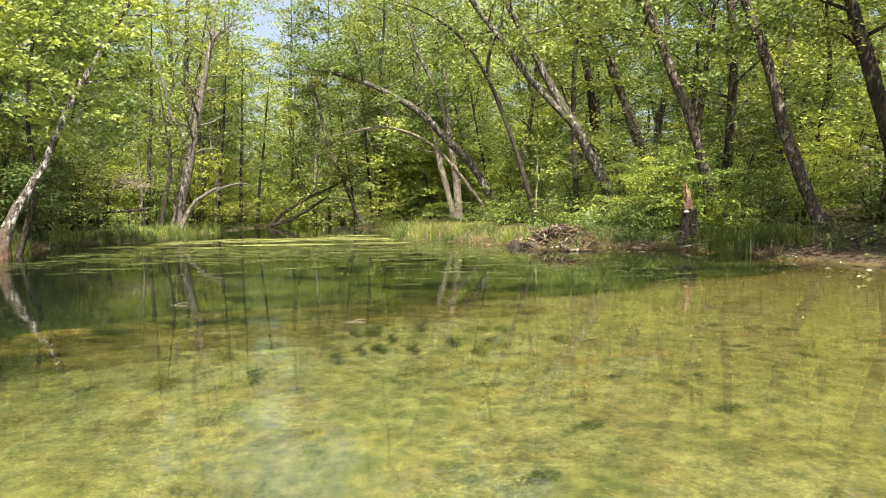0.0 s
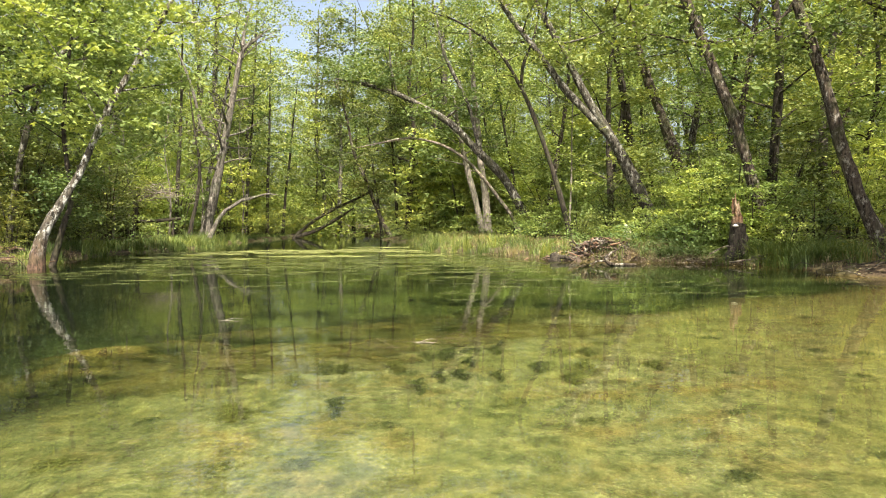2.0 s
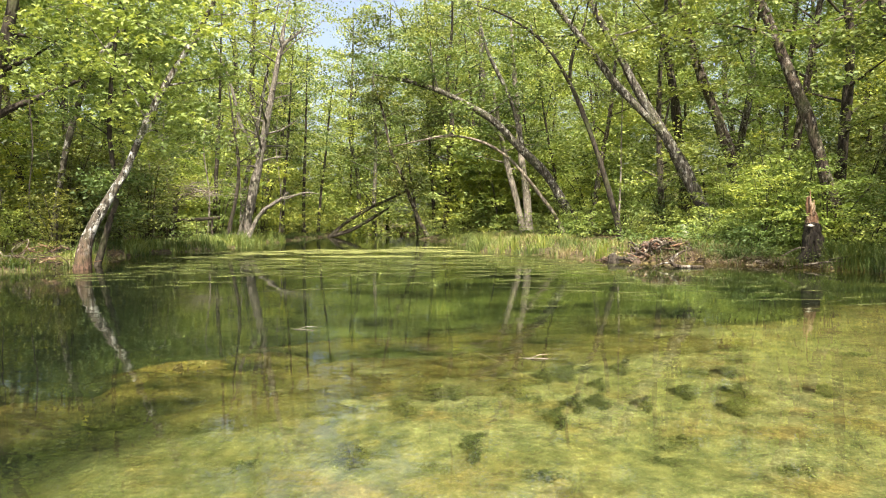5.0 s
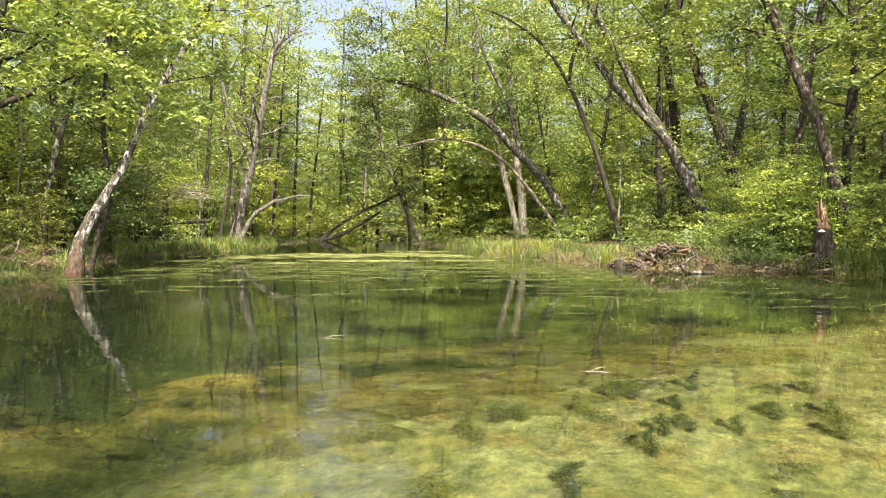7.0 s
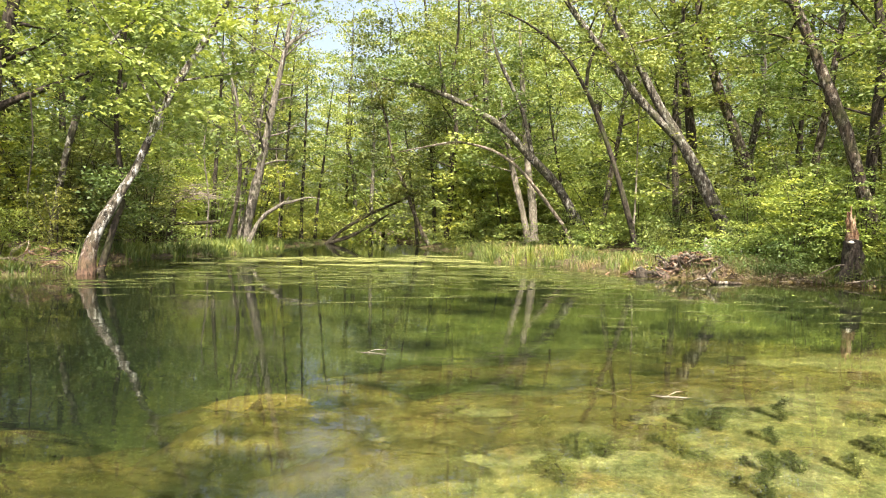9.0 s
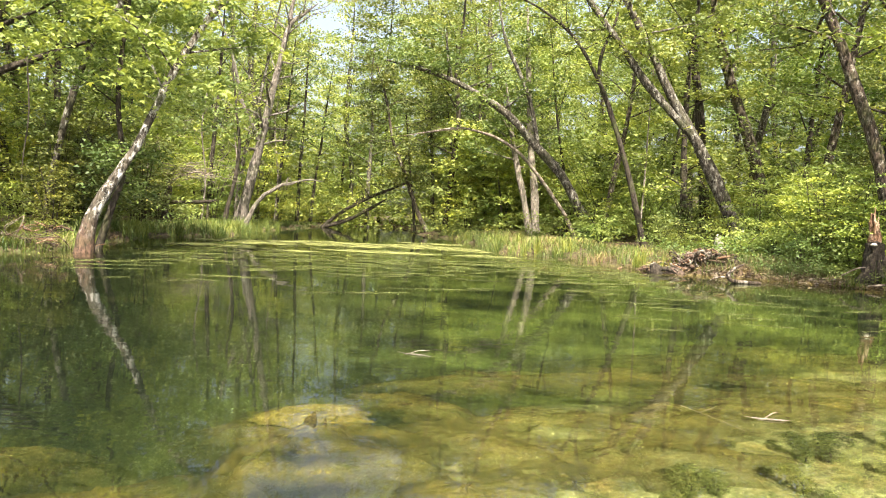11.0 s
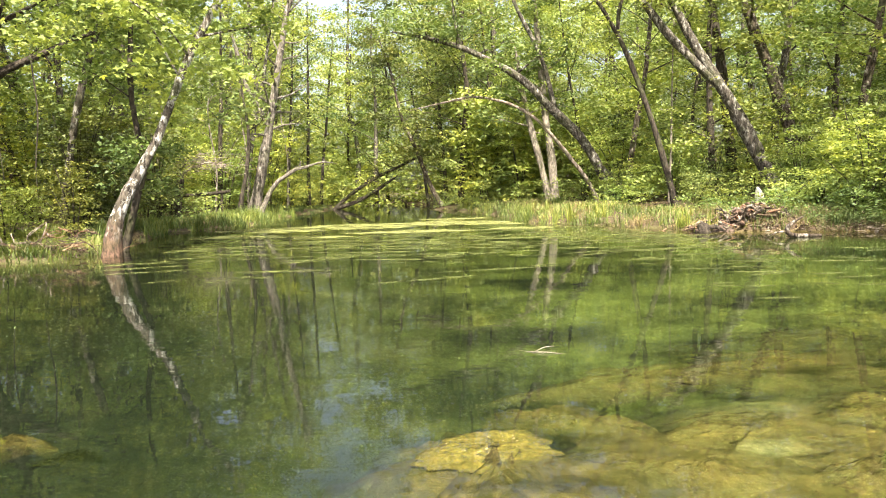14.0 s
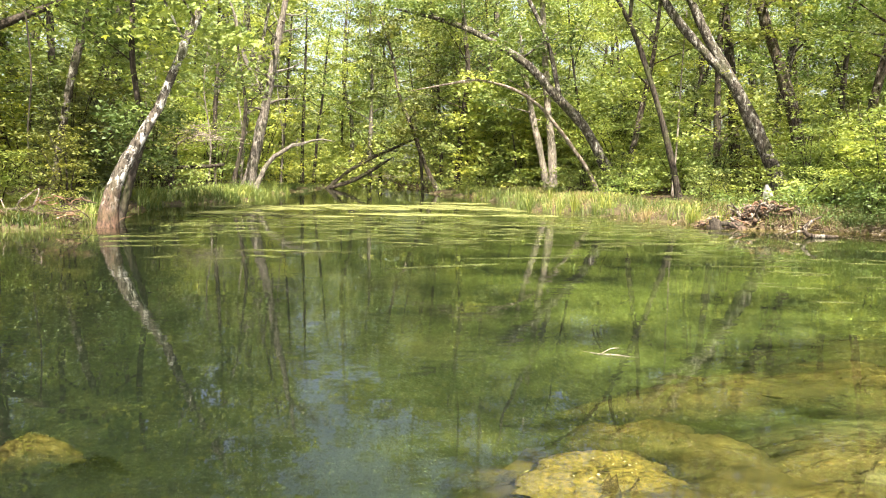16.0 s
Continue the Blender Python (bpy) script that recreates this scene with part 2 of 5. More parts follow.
def patchy(material, scale, low, high, across=0.7):
    """Breaks a film up into flecks with gaps between them."""
    t = material.node_tree
    out = next(n for n in t.nodes if n.type == "OUTPUT_MATERIAL")
    skin = out.inputs[0].links[0].from_socket
    geo, mp, nz = t.nodes.new("ShaderNodeNewGeometry"), t.nodes.new("ShaderNodeMapping"), t.nodes.new("ShaderNodeTexNoise")
    mp.inputs["Scale"].default_value = (across, 2.0, 1)
    nz.inputs["Scale"].default_value, nz.inputs["Detail"].default_value = scale, 6
    ramp, clear, mix = t.nodes.new("ShaderNodeValToRGB"), t.nodes.new("ShaderNodeBsdfTransparent"), t.nodes.new("ShaderNodeMixShader")
    ramp.color_ramp.elements[0].position, ramp.color_ramp.elements[1].position = low, high
    for a, b in ((geo.outputs["Position"], mp.inputs[0]), (mp.outputs[0], nz.inputs["Vector"]), (nz.outputs[0], ramp.inputs[0]), (ramp.outputs[0], mix.inputs[0]),
                 (clear.outputs[0], mix.inputs[1]), (skin, mix.inputs[2]), (mix.outputs[0], out.inputs[0])):
        t.links.new(a, b)




def algae(name, dark, mid_col, light, murk_tone, high, low, grain):
    """Algae on the tops of mounds; olive dimming lower down is painted-in water murk."""
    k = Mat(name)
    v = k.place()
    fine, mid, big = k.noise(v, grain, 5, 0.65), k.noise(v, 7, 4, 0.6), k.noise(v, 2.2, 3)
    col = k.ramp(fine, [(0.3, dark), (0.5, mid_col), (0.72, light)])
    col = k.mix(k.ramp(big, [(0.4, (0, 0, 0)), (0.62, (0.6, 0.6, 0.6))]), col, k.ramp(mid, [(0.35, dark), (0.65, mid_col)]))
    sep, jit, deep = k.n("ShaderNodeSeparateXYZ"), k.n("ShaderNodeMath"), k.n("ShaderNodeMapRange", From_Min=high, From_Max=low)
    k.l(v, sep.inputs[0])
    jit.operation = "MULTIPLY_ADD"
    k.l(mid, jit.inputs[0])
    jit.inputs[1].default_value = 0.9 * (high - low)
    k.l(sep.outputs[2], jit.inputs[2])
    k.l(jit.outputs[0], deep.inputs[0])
    col = k.mix(deep.outputs[0], col, k.ramp(mid, [(0.3, tuple(0.35 * c for c in murk_tone)), (0.7, murk_tone)]))
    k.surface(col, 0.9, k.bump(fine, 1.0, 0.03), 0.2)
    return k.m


# fourth colour: murk and side shade painted in below the mound tops
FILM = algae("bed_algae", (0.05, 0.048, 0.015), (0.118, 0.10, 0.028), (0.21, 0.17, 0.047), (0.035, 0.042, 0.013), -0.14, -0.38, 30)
MOUND = algae("mound_algae", (0.045, 0.04, 0.011), (0.108, 0.09, 0.021), (0.21, 0.165, 0.037), (0.04, 0.038, 0.012), 0.02, -0.10, 36)
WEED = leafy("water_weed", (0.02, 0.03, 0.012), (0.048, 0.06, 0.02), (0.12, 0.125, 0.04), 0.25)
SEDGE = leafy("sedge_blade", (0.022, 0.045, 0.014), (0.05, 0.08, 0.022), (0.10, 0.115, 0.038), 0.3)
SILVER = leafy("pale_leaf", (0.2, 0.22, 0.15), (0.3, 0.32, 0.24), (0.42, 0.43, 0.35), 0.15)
# lighter leaf copy: sun on the far foliage put into its colour
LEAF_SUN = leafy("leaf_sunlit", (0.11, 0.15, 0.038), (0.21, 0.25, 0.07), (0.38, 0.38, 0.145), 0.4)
FOAM = mottled("pale_specks", (0.28, 0.25, 0.12), (0.42, 0.38, 0.21), (0.35, 0.31, 0.16), 40)
ROOTMASS = mottled("root_mass", (0.03, 0.022, 0.016), (0.14, 0.10, 0.074), (0.07, 0.05, 0.037), 16, strength=1.0)
STONE = mottled("bleached_wood", (0.5, 0.47, 0.4), (0.78, 0.75, 0.68), (0.62, 0.59, 0.5), 9)
FUNGUS = mottled("fungus", (0.5, 0.47, 0.4), (0.75, 0.72, 0.65), (0.6, 0.55, 0.45), 20)


patchy(SCUM, 3.0, 0.35, 0.60, 0.4)
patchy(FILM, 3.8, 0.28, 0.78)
patchy(FLECK, 5.0, 0.38, 0.7, 0.4)


# ---- mesh helpers ----
def mesh_of(name, verts, faces, material, smooth=True):
    """A mesh from arrays: verts (n, 3), faces (m, 3 or 4)."""
    verts, faces = np.asarray(verts, np.float32), np.asarray(faces, np.int32)
    me = bpy.data.meshes.new(name)
    me.vertices.add(len(verts))
    me.vertices.foreach_set("co", verts.ravel())
    k = faces.shape[1]
    me.loops.add(faces.size)
    me.loops.foreach_set("vertex_index", faces.ravel())
    me.polygons.add(len(faces))
    me.polygons.foreach_set("loop_start", np.arange(0, faces.size, k, dtype=np.int32))
    me.polygons.foreach_set("use_smooth", np.full(len(faces), smooth))
    me.update(calc_edges=True)
    me.materials.append(material)
    return me


def part(name, me, parent, label=""):
    ob = new(name, me)
    ob.parent = parent
    return tagged(ob, label)


def thing(name, label, category, group="", at=(0, 0, 0)):
    ob = new(name)
    ob.location = at
    ob.empty_display_size = 0.3
    return tagged(ob, label, category, group)


def spline(points, steps=6):
    """A smooth line through the points (Catmull-Rom), with the parameter of each sample."""
    p = np.array(points, float)
    p = np.vstack([2 * p[0] - p[1], p, 2 * p[-1] - p[-2]])
    out = []
    for i in range(1, len(p) - 2):
        for t in np.arange(steps) / steps:
            a, b, c, d = p[i - 1], p[i], p[i + 1], p[i + 2]
            out.append(0.5 * (2 * b + (c - a) * t + (2 * a - 5 * b + 4 * c - d) * t**2 + (3 * b - a - 3 * c + d) * t**3))
    return np.array(out + [p[-2]])


def tube(points, radii, sides=9, steps=5, rough=0.06, flare=0.0, lobes=5, rng=None):
    """A tapered limb along the points: vertices and quads, knobbly, with root lobes at a flared foot."""
    rng = rng or np.random.default_rng(1)
    line = spline(points, steps)
    n = len(line)
    r = np.interp(np.linspace(0, len(radii) - 1, n), range(len(radii)), radii)
    run = np.gradient(line, axis=0)
    run /= np.linalg.norm(run, axis=1)[:, None]
    side = np.cross(run, [0.31, 0.9, 0.17])
    side /= np.linalg.norm(side, axis=1)[:, None]
    up = np.cross(run, side)
    ang = np.arange(sides) / sides * 2 * np.pi
    along = np.r_[0, np.cumsum(np.linalg.norm(np.diff(line, axis=0), axis=1))]
    bumpy = 1 + rough * rng.standard_normal((n, sides)) + rough * 1.2 * np.sin(ang[None] * 2 + along[:, None] * 2.1 + rng.random() * 6)
    if flare:
        foot = np.exp(-along / 0.45)[:, None]
        bumpy = bumpy + foot * flare * (0.75 + 0.5 * np.sin(ang[None] * lobes + 0.7))
    rad = r[:, None] * bumpy
    v = line[:, None] + rad[..., None] * (np.cos(ang)[None, :, None] * side[:, None] + np.sin(ang)[None, :, None] * up[:, None])
    v = v.reshape(-1, 3)
    i, j = np.meshgrid(np.arange(n - 1), np.arange(sides), indexing="ij")
    a, b = i * sides + j, i * sides + (j + 1) % sides
    q = np.stack([a, b, b + sides, a + sides], -1).reshape(-1, 4)
    tip = len(v)
    v = np.vstack([v, line[-1] + run[-1] * r[-1] * 0.5, line[0]])
    e = (n - 1) * sides
    k = np.arange(sides)
    caps = np.vstack([np.stack([e + k, e + (k + 1) % sides, np.full(sides, tip), np.full(sides, tip)], -1)[:, :4],
                      np.stack([(k + 1) % sides, k, np.full(sides, tip + 1), np.full(sides, tip + 1)], -1)])
    tri = caps[:, :3]
    return v, q, tri


def limb_mesh(name, material, *args, **kw):
    v, q, tri = tube(*args, **kw)
    me = bpy.data.meshes.new(name)
    me.from_pydata(v.tolist(), [], q.tolist() + tri.tolist())
    me.polygons.foreach_set("use_smooth", np.full(len(me.polygons), True))
    me.update()
    me.materials.append(material)
    return me


def joined(parts):
    """Vertices and quads of several (verts, quads) joined."""
    vs, qs, k = [], [], 0
    for v, q in parts:
        vs.append(v)
        qs.append(q + k)
        k += len(v)
    return np.vstack(vs), np.vstack(qs)


def leaves(centres, size, rng, tilt=0.55, droop=0.2, wide=0.55, three=False):
    """One folded kite for each centre, or a plain three-cornered leaf."""
    c = np.asarray(centres, float)
    n = len(c)
    az = rng.random(n) * 2 * np.pi
    nrm = np.stack([rng.normal(0, tilt, n), rng.normal(0, tilt, n), np.ones(n)], -1)
    nrm /= np.linalg.norm(nrm, axis=1)[:, None]
    d = np.stack([np.cos(az), np.sin(az), np.zeros(n)], -1)
    d -= (d * nrm).sum(1)[:, None] * nrm
    d[:, 2] -= droop
    d /= np.linalg.norm(d, axis=1)[:, None]
    s = np.cross(nrm, d)
    length = size * rng.uniform(0.65, 1.35, n)[:, None]
    w = length * wide * rng.uniform(0.8, 1.2, n)[:, None]
    if three:
        tri = np.stack([c - d * length * 0.45 - s * w * 0.3, c + s * w * 0.62 - d * length * 0.1, c + d * length * 0.55], 1)
        return tri.reshape(-1, 3), np.arange(3 * n).reshape(-1, 3)
    fold = nrm * length * 0.10
    v = np.stack([c - d * length * 0.5, c + s * w * 0.5 + fold - d * length * 0.05, c + d * length * 0.5, c - s * w * 0.5 + fold - d * length * 0.05], 1)
    return v.reshape(-1, 3), np.arange(4 * n).reshape(-1, 4)


def lobed(centres, size, rng, tilt=0.6):
    """Three kites fanned out from each leaf stalk, like a maple leaf, hanging a little."""
    c = np.asarray(centres, float)
    n = len(c)
    az = rng.random(n) * 2 * np.pi
    nrm = np.stack([rng.normal(0, tilt, n), rng.normal(0, tilt, n), np.ones(n)], -1)
    nrm /= np.linalg.norm(nrm, axis=1)[:, None]
    d = np.stack([np.cos(az), np.sin(az), np.full(n, -0.35)], -1)
    d -= (d * nrm).sum(1)[:, None] * nrm
    d /= np.linalg.norm(d, axis=1)[:, None]
    s = np.cross(nrm, d)
    length = size * rng.uniform(0.65, 1.3, n)[:, None]
    out = []
    for turn, part_long in ((-0.95, 0.72), (0.0, 1.0), (0.95, 0.72)):
        e = d * math.cos(turn) + s * math.sin(turn)
        f = np.cross(nrm, e)
        reach = length * part_long
        out.append(np.stack([c, c + e * reach * 0.5 + f * reach * 0.24, c + e * reach - nrm * reach * 0.12, c + e * reach * 0.5 - f * reach * 0.24], 1))
    v = np.stack(out, 1).reshape(-1, 3)
    return v, np.arange(12 * n).reshape(-1, 4)


def spray(centre, radius, count, rng, flat=0.22):
    """Leaf places in a flat, uneven fan round a twig."""
    a, r = rng.random(count) * 2 * np.pi, radius * np.sqrt(rng.random(count)) * rng.uniform(0.75, 1.25, count)
    stretch = rng.uniform(0.65, 1.3)
    ax = rng.random() * np.pi
    x, y = r * np.cos(a) * stretch, r * np.sin(a) / stretch
    z = rng.normal(0, flat * radius * 0.5, count) - 0.18 * r**2 / max(radius, 0.1)
    return np.asarray(centre) + np.stack([x * np.cos(ax) - y * np.sin(ax), x * np.sin(ax) + y * np.cos(ax), z], -1)


# ---- creek plan: the two shores, as x over y ----
SHORE_Y = [-60, 0, 8, 13.3, 14.3, 14.8, 15.2, 15.8, 16.5, 19, 22.5, 24.6, 26.3, 28, 31, 38, 44, 50, 55]
SHORE_L = [-20, -13.5, -12, -9.8, -8.5, -7.5, -6.75, -6.6, -7.0, -7.4, -7.4, -6.3, -5.9, -6.0, -6.3, -5.4, -4.9, -5.2, -2]
SHORE_RY = [-60, 0, 8, 11, 14, 15.2, 16.3, 16.9, 17.3, 17.6, 18.2, 20, 21, 22, 24, 26, 30, 34, 39, 41, 46, 51, 55]
SHORE_R = [18, 12.5, 10.2, 10.0, 10.0, 9.6, 9.0, 8.4, 7.4, 5.9, 5.3, 4.9, 4.4, 3.4, 2.6, 2.7, 2.7, 2.2, 1.0, 0.9, 1.8, 0.5, -2.5]


def shore(x, y):
    """Signed way to the shore: above 0 on land. East land is 1, west land -1."""
    left = np.interp(y, SHORE_Y, SHORE_L) + 0.22 * np.sin(y * 1.9) + 0.12 * np.sin(y * 4.7 + 1)
    right = np.interp(y, SHORE_RY, SHORE_R) + 0.22 * np.sin(y * 1.7 + 2) + 0.12 * np.sin(y * 4.3)
    e, w = x - right, left - x
    return np.maximum(e, w), np.where(e > w, 1, -1)


# algae-covered swells of the bed: middle, half-widths, level of the top
SHOALS = [(-0.3, 5.8, 0.5, 0.3, -0.62), (0.3, 6.5, 0.6, 0.3, -0.62), (-0.4, 5.1, 0.4, 0.25, -0.5)]


def height(x, y):
    x, y = np.asarray(x, float), np.asarray(y, float)
    s, sidev = shore(x, y)
    p = np.maximum(s, 0)
    wob = 0.05 * np.sin(x * 1.3 + 0.6 * y) + 0.05 * np.sin(y * 0.9 - 0.4 * x) + 0.02 * np.sin(3.1 * x + 2.3 * y)
    east = 0.17 * (1 - np.exp(-p / 0.4)) + 0.04 * np.minimum(p, 12) + 0.12 * np.maximum(p - 12, 0)
    west = 0.16 * (1 - np.exp(-p / 0.4)) + 0.025 * np.minimum(p, 12) + 0.05 * np.maximum(p - 12, 0)
    land = np.where(sidev > 0, east, west) + wob * np.clip(p / 1.5, 0, 1)
    d = np.maximum(-s, 0)
    drop = 1 - np.exp(-d / 0.45)
    edge = np.interp(y, [1, 5.2, 5.8, 6.3, 7.0, 8.0, 9.5, 11, 12.5], [-1.2, -1.1, -0.8, -0.2, 1.0, 3.2, 6.2, 9.0, 14])
    shelf = 1 / (1 + np.exp(np.clip(-(x - edge + 0.35 * np.sin(2.3 * y + 0.7 * x) + 0.22 * np.sin(3.1 * x - 1.7 * y) + 0.12 * np.sin(7 * x + 5 * y)) / 0.42, -30, 30)))
    bed = -(1.05 - 0.65 * shelf) * drop + 0.12 * shelf * np.clip((x - 5) / 4, 0, 1) * drop
    bed = bed + (0.05 * np.sin(2.1 * x + 0.8 * np.sin(1.7 * y)) * np.sin(1.8 * y + 0.5) + 0.025 * np.sin(5.1 * x + 1.3 * y) * np.sin(4.4 * y - x)) * np.clip(d / 1.5, 0, 1)
    for cx, cy, rx, ry, rise in SHOALS:
        swell = np.exp(-((x - cx) / rx) ** 2 - ((y - cy) / ry) ** 2) * (1 + 0.3 * np.sin(9 * x + 4 * y) * np.sin(8 * y - 3 * x))
        bed = bed + np.maximum(rise - bed, 0) * np.clip(swell, 0, 1)
    return np.where(s > 0, land, bed)


def sheet(name, xs, ys, material, zfun):
    gx, gy = np.meshgrid(xs, ys)
    v = np.stack([gx, gy, zfun(gx, gy)], -1).reshape(-1, 3)
    i, j = np.meshgrid(np.arange(len(ys) - 1), np.arange(len(xs) - 1), indexing="ij")
    a = i * len(xs) + j
    q = np.stack([a, a + 1, a + len(xs) + 1, a + len(xs)], -1).reshape(-1, 4)
    return mesh_of(name, v, q, material)


xs = np.unique(np.r_[-900, -400, -200, -120, -80, np.arange(-60, -16, 2), np.arange(-16, -8, 0.5), np.arange(-8, 12, 0.16), np.arange(12, 20, 0.5), np.arange(20, 61, 2), 80, 120, 200, 400, 900])
ys = np.unique(np.r_[-900, -400, -200, -100, np.arange(-60, 0, 4), np.arange(0, 24, 0.16), np.arange(24, 48, 0.4), np.arange(48, 100, 2), 120, 200, 400, 900])
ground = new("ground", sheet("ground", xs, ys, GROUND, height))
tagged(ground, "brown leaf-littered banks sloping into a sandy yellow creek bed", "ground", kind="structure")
water = new("water", sheet("water", [-30, -12, -4, 4, 12, 24], [-70, -10, 5, 20, 40, 58], WATER, lambda x, y: 0 * x))
water.visible_shadow = False
tagged(water, "clear shallow creek water, nearly still, mirroring the trees", "water", kind="structure")


# ---- trees ----
def grow(line, r_at, start, count, reach, rng, rise=0.35, per=4):
    """Limbs that leave a trunk line at even steps, and places for leaf sprays along them."""
    n = len(line)
    limbs, tips = [], []
    turn = rng.random() * 6.28
    for k in range(count):
        f = start + (0.97 - start) * (k + rng.random() * 0.6) / count
        i = min(int(f * (n - 1)), n - 1)
        base = line[i]
        turn += 2.4 + rng.normal(0, 0.5)
        up = (f - start) / (1 - start + 1e-6)
        long = reach * (0.45 + 0.75 * np.sin(np.pi * (0.15 + 0.8 * up))) * rng.uniform(0.45, 1.35)
        d = np.array([np.cos(turn), np.sin(turn), rise + rng.normal(0, 0.3)])
        mid = base + d * long * 0.5 + rng.normal(0, 0.06 * long, 3)
        end = base + d * long * np.array([1, 1, 0.8]) + rng.normal(0, 0.1 * long, 3)
        r = max(0.012, r_at[i] * 0.38)
        limbs.append(([base, mid, end], [r, r * 0.6, 0.008]))
        for g in np.linspace(0.35, 1.05, per):
            tips.append(base + (mid - base) * 2 * g if g < 0.5 else mid + (end - mid) * (g - 0.5) * 2)
        for _ in range(per // 2):
            g = rng.uniform(0.3, 1.0)
            tips.append(base + (end - base) * g + rng.normal(0, 0.3 * long, 3) * np.array([1, 1, 0.9]))
    return limbs, tips


def crown_mesh(name, tips, radius, count, size, material, rng, flat=0.3, tilt=0.65, three=False, maple=False):
    pts = np.vstack([spray(t, radius * rng.uniform(0.6, 1.3), max(6, int(count * rng.uniform(0.5, 1.4))), rng, flat) for t in tips])
    v, q = lobed(pts, size, rng) if maple else leaves(pts, size, rng, tilt, three=three, wide=0.68 if three else 0.55)
    return mesh_of(name, v, q, material, smooth=False)


def tree(name, label, path, radii, bark_m, leaf_m, seed, start=0.5, limbs=10, reach=2.0, rise=0.35, spray_r=0.55, count=60,
         leaf=0.13, flare=0.5, extra=(), extra_tips=(), stems=(), category="tree", group="", sides=10, per=4, join=False, maple=False):
    """A tree with its own trunk line, second stems, limbs and crown."""
    rng = np.random.default_rng(seed)
    radii = [0.86 * r for r in radii]
    path = [(path[0][0], path[0][1], min(path[0][2], float(height(path[0][0], path[0][1])) - 0.1))] + list(path[1:])
    root = thing(name, label, category, group, at=tuple(path[0]))
    o = np.array(path[0], float)
    local = [tuple(np.array(p) - o) for p in path]
    part("trunk", limb_mesh("trunk", bark_m, local, radii, sides=sides, flare=flare, rng=rng), root)
    tips = [np.array(t) - o for t in extra_tips]
    lines = [(local, radii)]
    for pts, rad in stems:
        loc = [tuple(np.array(p) - o) for p in pts]
        part("stem", limb_mesh("stem", bark_m, loc, rad, sides=sides, rng=rng), root)
        lines.append((loc, rad))
    for pts, rad in lines:
        line = spline(pts, 6)
        r_at = np.interp(np.linspace(0, len(rad) - 1, len(line)), range(len(rad)), rad)
        ls, ts = grow(line, r_at, start, limbs, reach, rng, rise, per)
        if join:
            vs = [tube(p, r, sides=4, steps=2, rng=rng)[:2] for p, r in ls]
            part("branchwork", mesh_of("branchwork", *joined(vs), bark_m), root)
        for p, r in () if join else ls:
            limb = part("limb", limb_mesh("limb", bark_m, p, r, sides=5, steps=3, rng=rng), root)
            for f in (0.35, 0.6, 0.85):
                at = p[1] + (p[2] - p[1]) * (2 * f - 1) if f > 0.5 else p[0] + (p[1] - p[0]) * 2 * f
                out = (p[2] - p[0]) * rng.uniform(0.15, 0.3) + rng.normal(0, 0.28, 3)
                part("twig", limb_mesh("twig", bark_m, [at, at + out * 0.5 + rng.normal(0, 0.04, 3), at + out * 1.1], [max(0.007, r[1] * 0.45), 0.006, 0.003], sides=4, steps=2, rng=rng), limb)
        tips += ts
    for pts, rad in extra:
        part("limb", limb_mesh("limb", bark_m, [tuple(np.array(p) - o) for p in pts], rad, sides=7, rng=rng), root)
    if leaf_m is not None and tips:
        part("crown", crown_mesh("crown", tips, spray_r, count, leaf, leaf_m, rng, three=join or leaf < 0.12, maple=maple), root)
    return root


def box_tips(n, centre, half, seed):
    rng = np.random.default_rng(seed)
    return [np.array(centre) + rng.uniform(-1, 1, 3) * half for _ in range(n)]


WOODS = "trees of the creekside wood"
# leaning tree at the west waterline, with lichen-white bark
west_leaner = tree("leaning_tree", "leaning grey-barked tree with white lichen patches, rooted at the waterline", 
     [(-6.38, 15.36, -0.25), (-6.33, 15.39, 0.15), (-6.21, 15.44, 0.76), (-5.92, 15.58, 1.37), (-5.62, 15.73, 1.98), (-5.36, 15.85, 2.67), (-5.05, 16.0, 3.5),
      (-4.71, 16.16, 4.21), (-4.4, 16.3, 4.82), (-4.02, 16.49, 5.63), (-3.7, 16.6, 6.4), (-3.1, 16.8, 8.0), (-2.7, 17.0, 9.6)],
     [0.27, 0.18, 0.122, 0.104, 0.092, 0.085, 0.078, 0.073, 0.066, 0.06, 0.052, 0.04, 0.025], BARK_LICHEN, LEAF_LIME, 11, start=0.42, limbs=9, reach=1.6, spray_r=0.5, count=42, maple=True,
     leaf=0.11, flare=0.8, extra=[([(-5.2, 15.9, 3.1), (-5.7, 15.6, 4.2), (-6.3, 15.3, 5.2)], [0.024, 0.018, 0.008]),
                       ([(-4.6, 16.2, 4.4), (-4.1, 16.2, 5.0), (-3.6, 16.3, 5.3)], [0.04, 0.03, 0.008])],
     extra_tips=box_tips(46, (-6.6, 15.8, 5.3), (1.5, 0.8, 1.6), 5) + box_tips(22, (-4.3, 16.0, 5.6), (1.0, 0.8, 1.4), 6) + box_tips(14, (-5.1, 15.6, 4.2), (0.9, 0.3, 1.1), 7), sides=12)
r = np.random.default_rng(4)
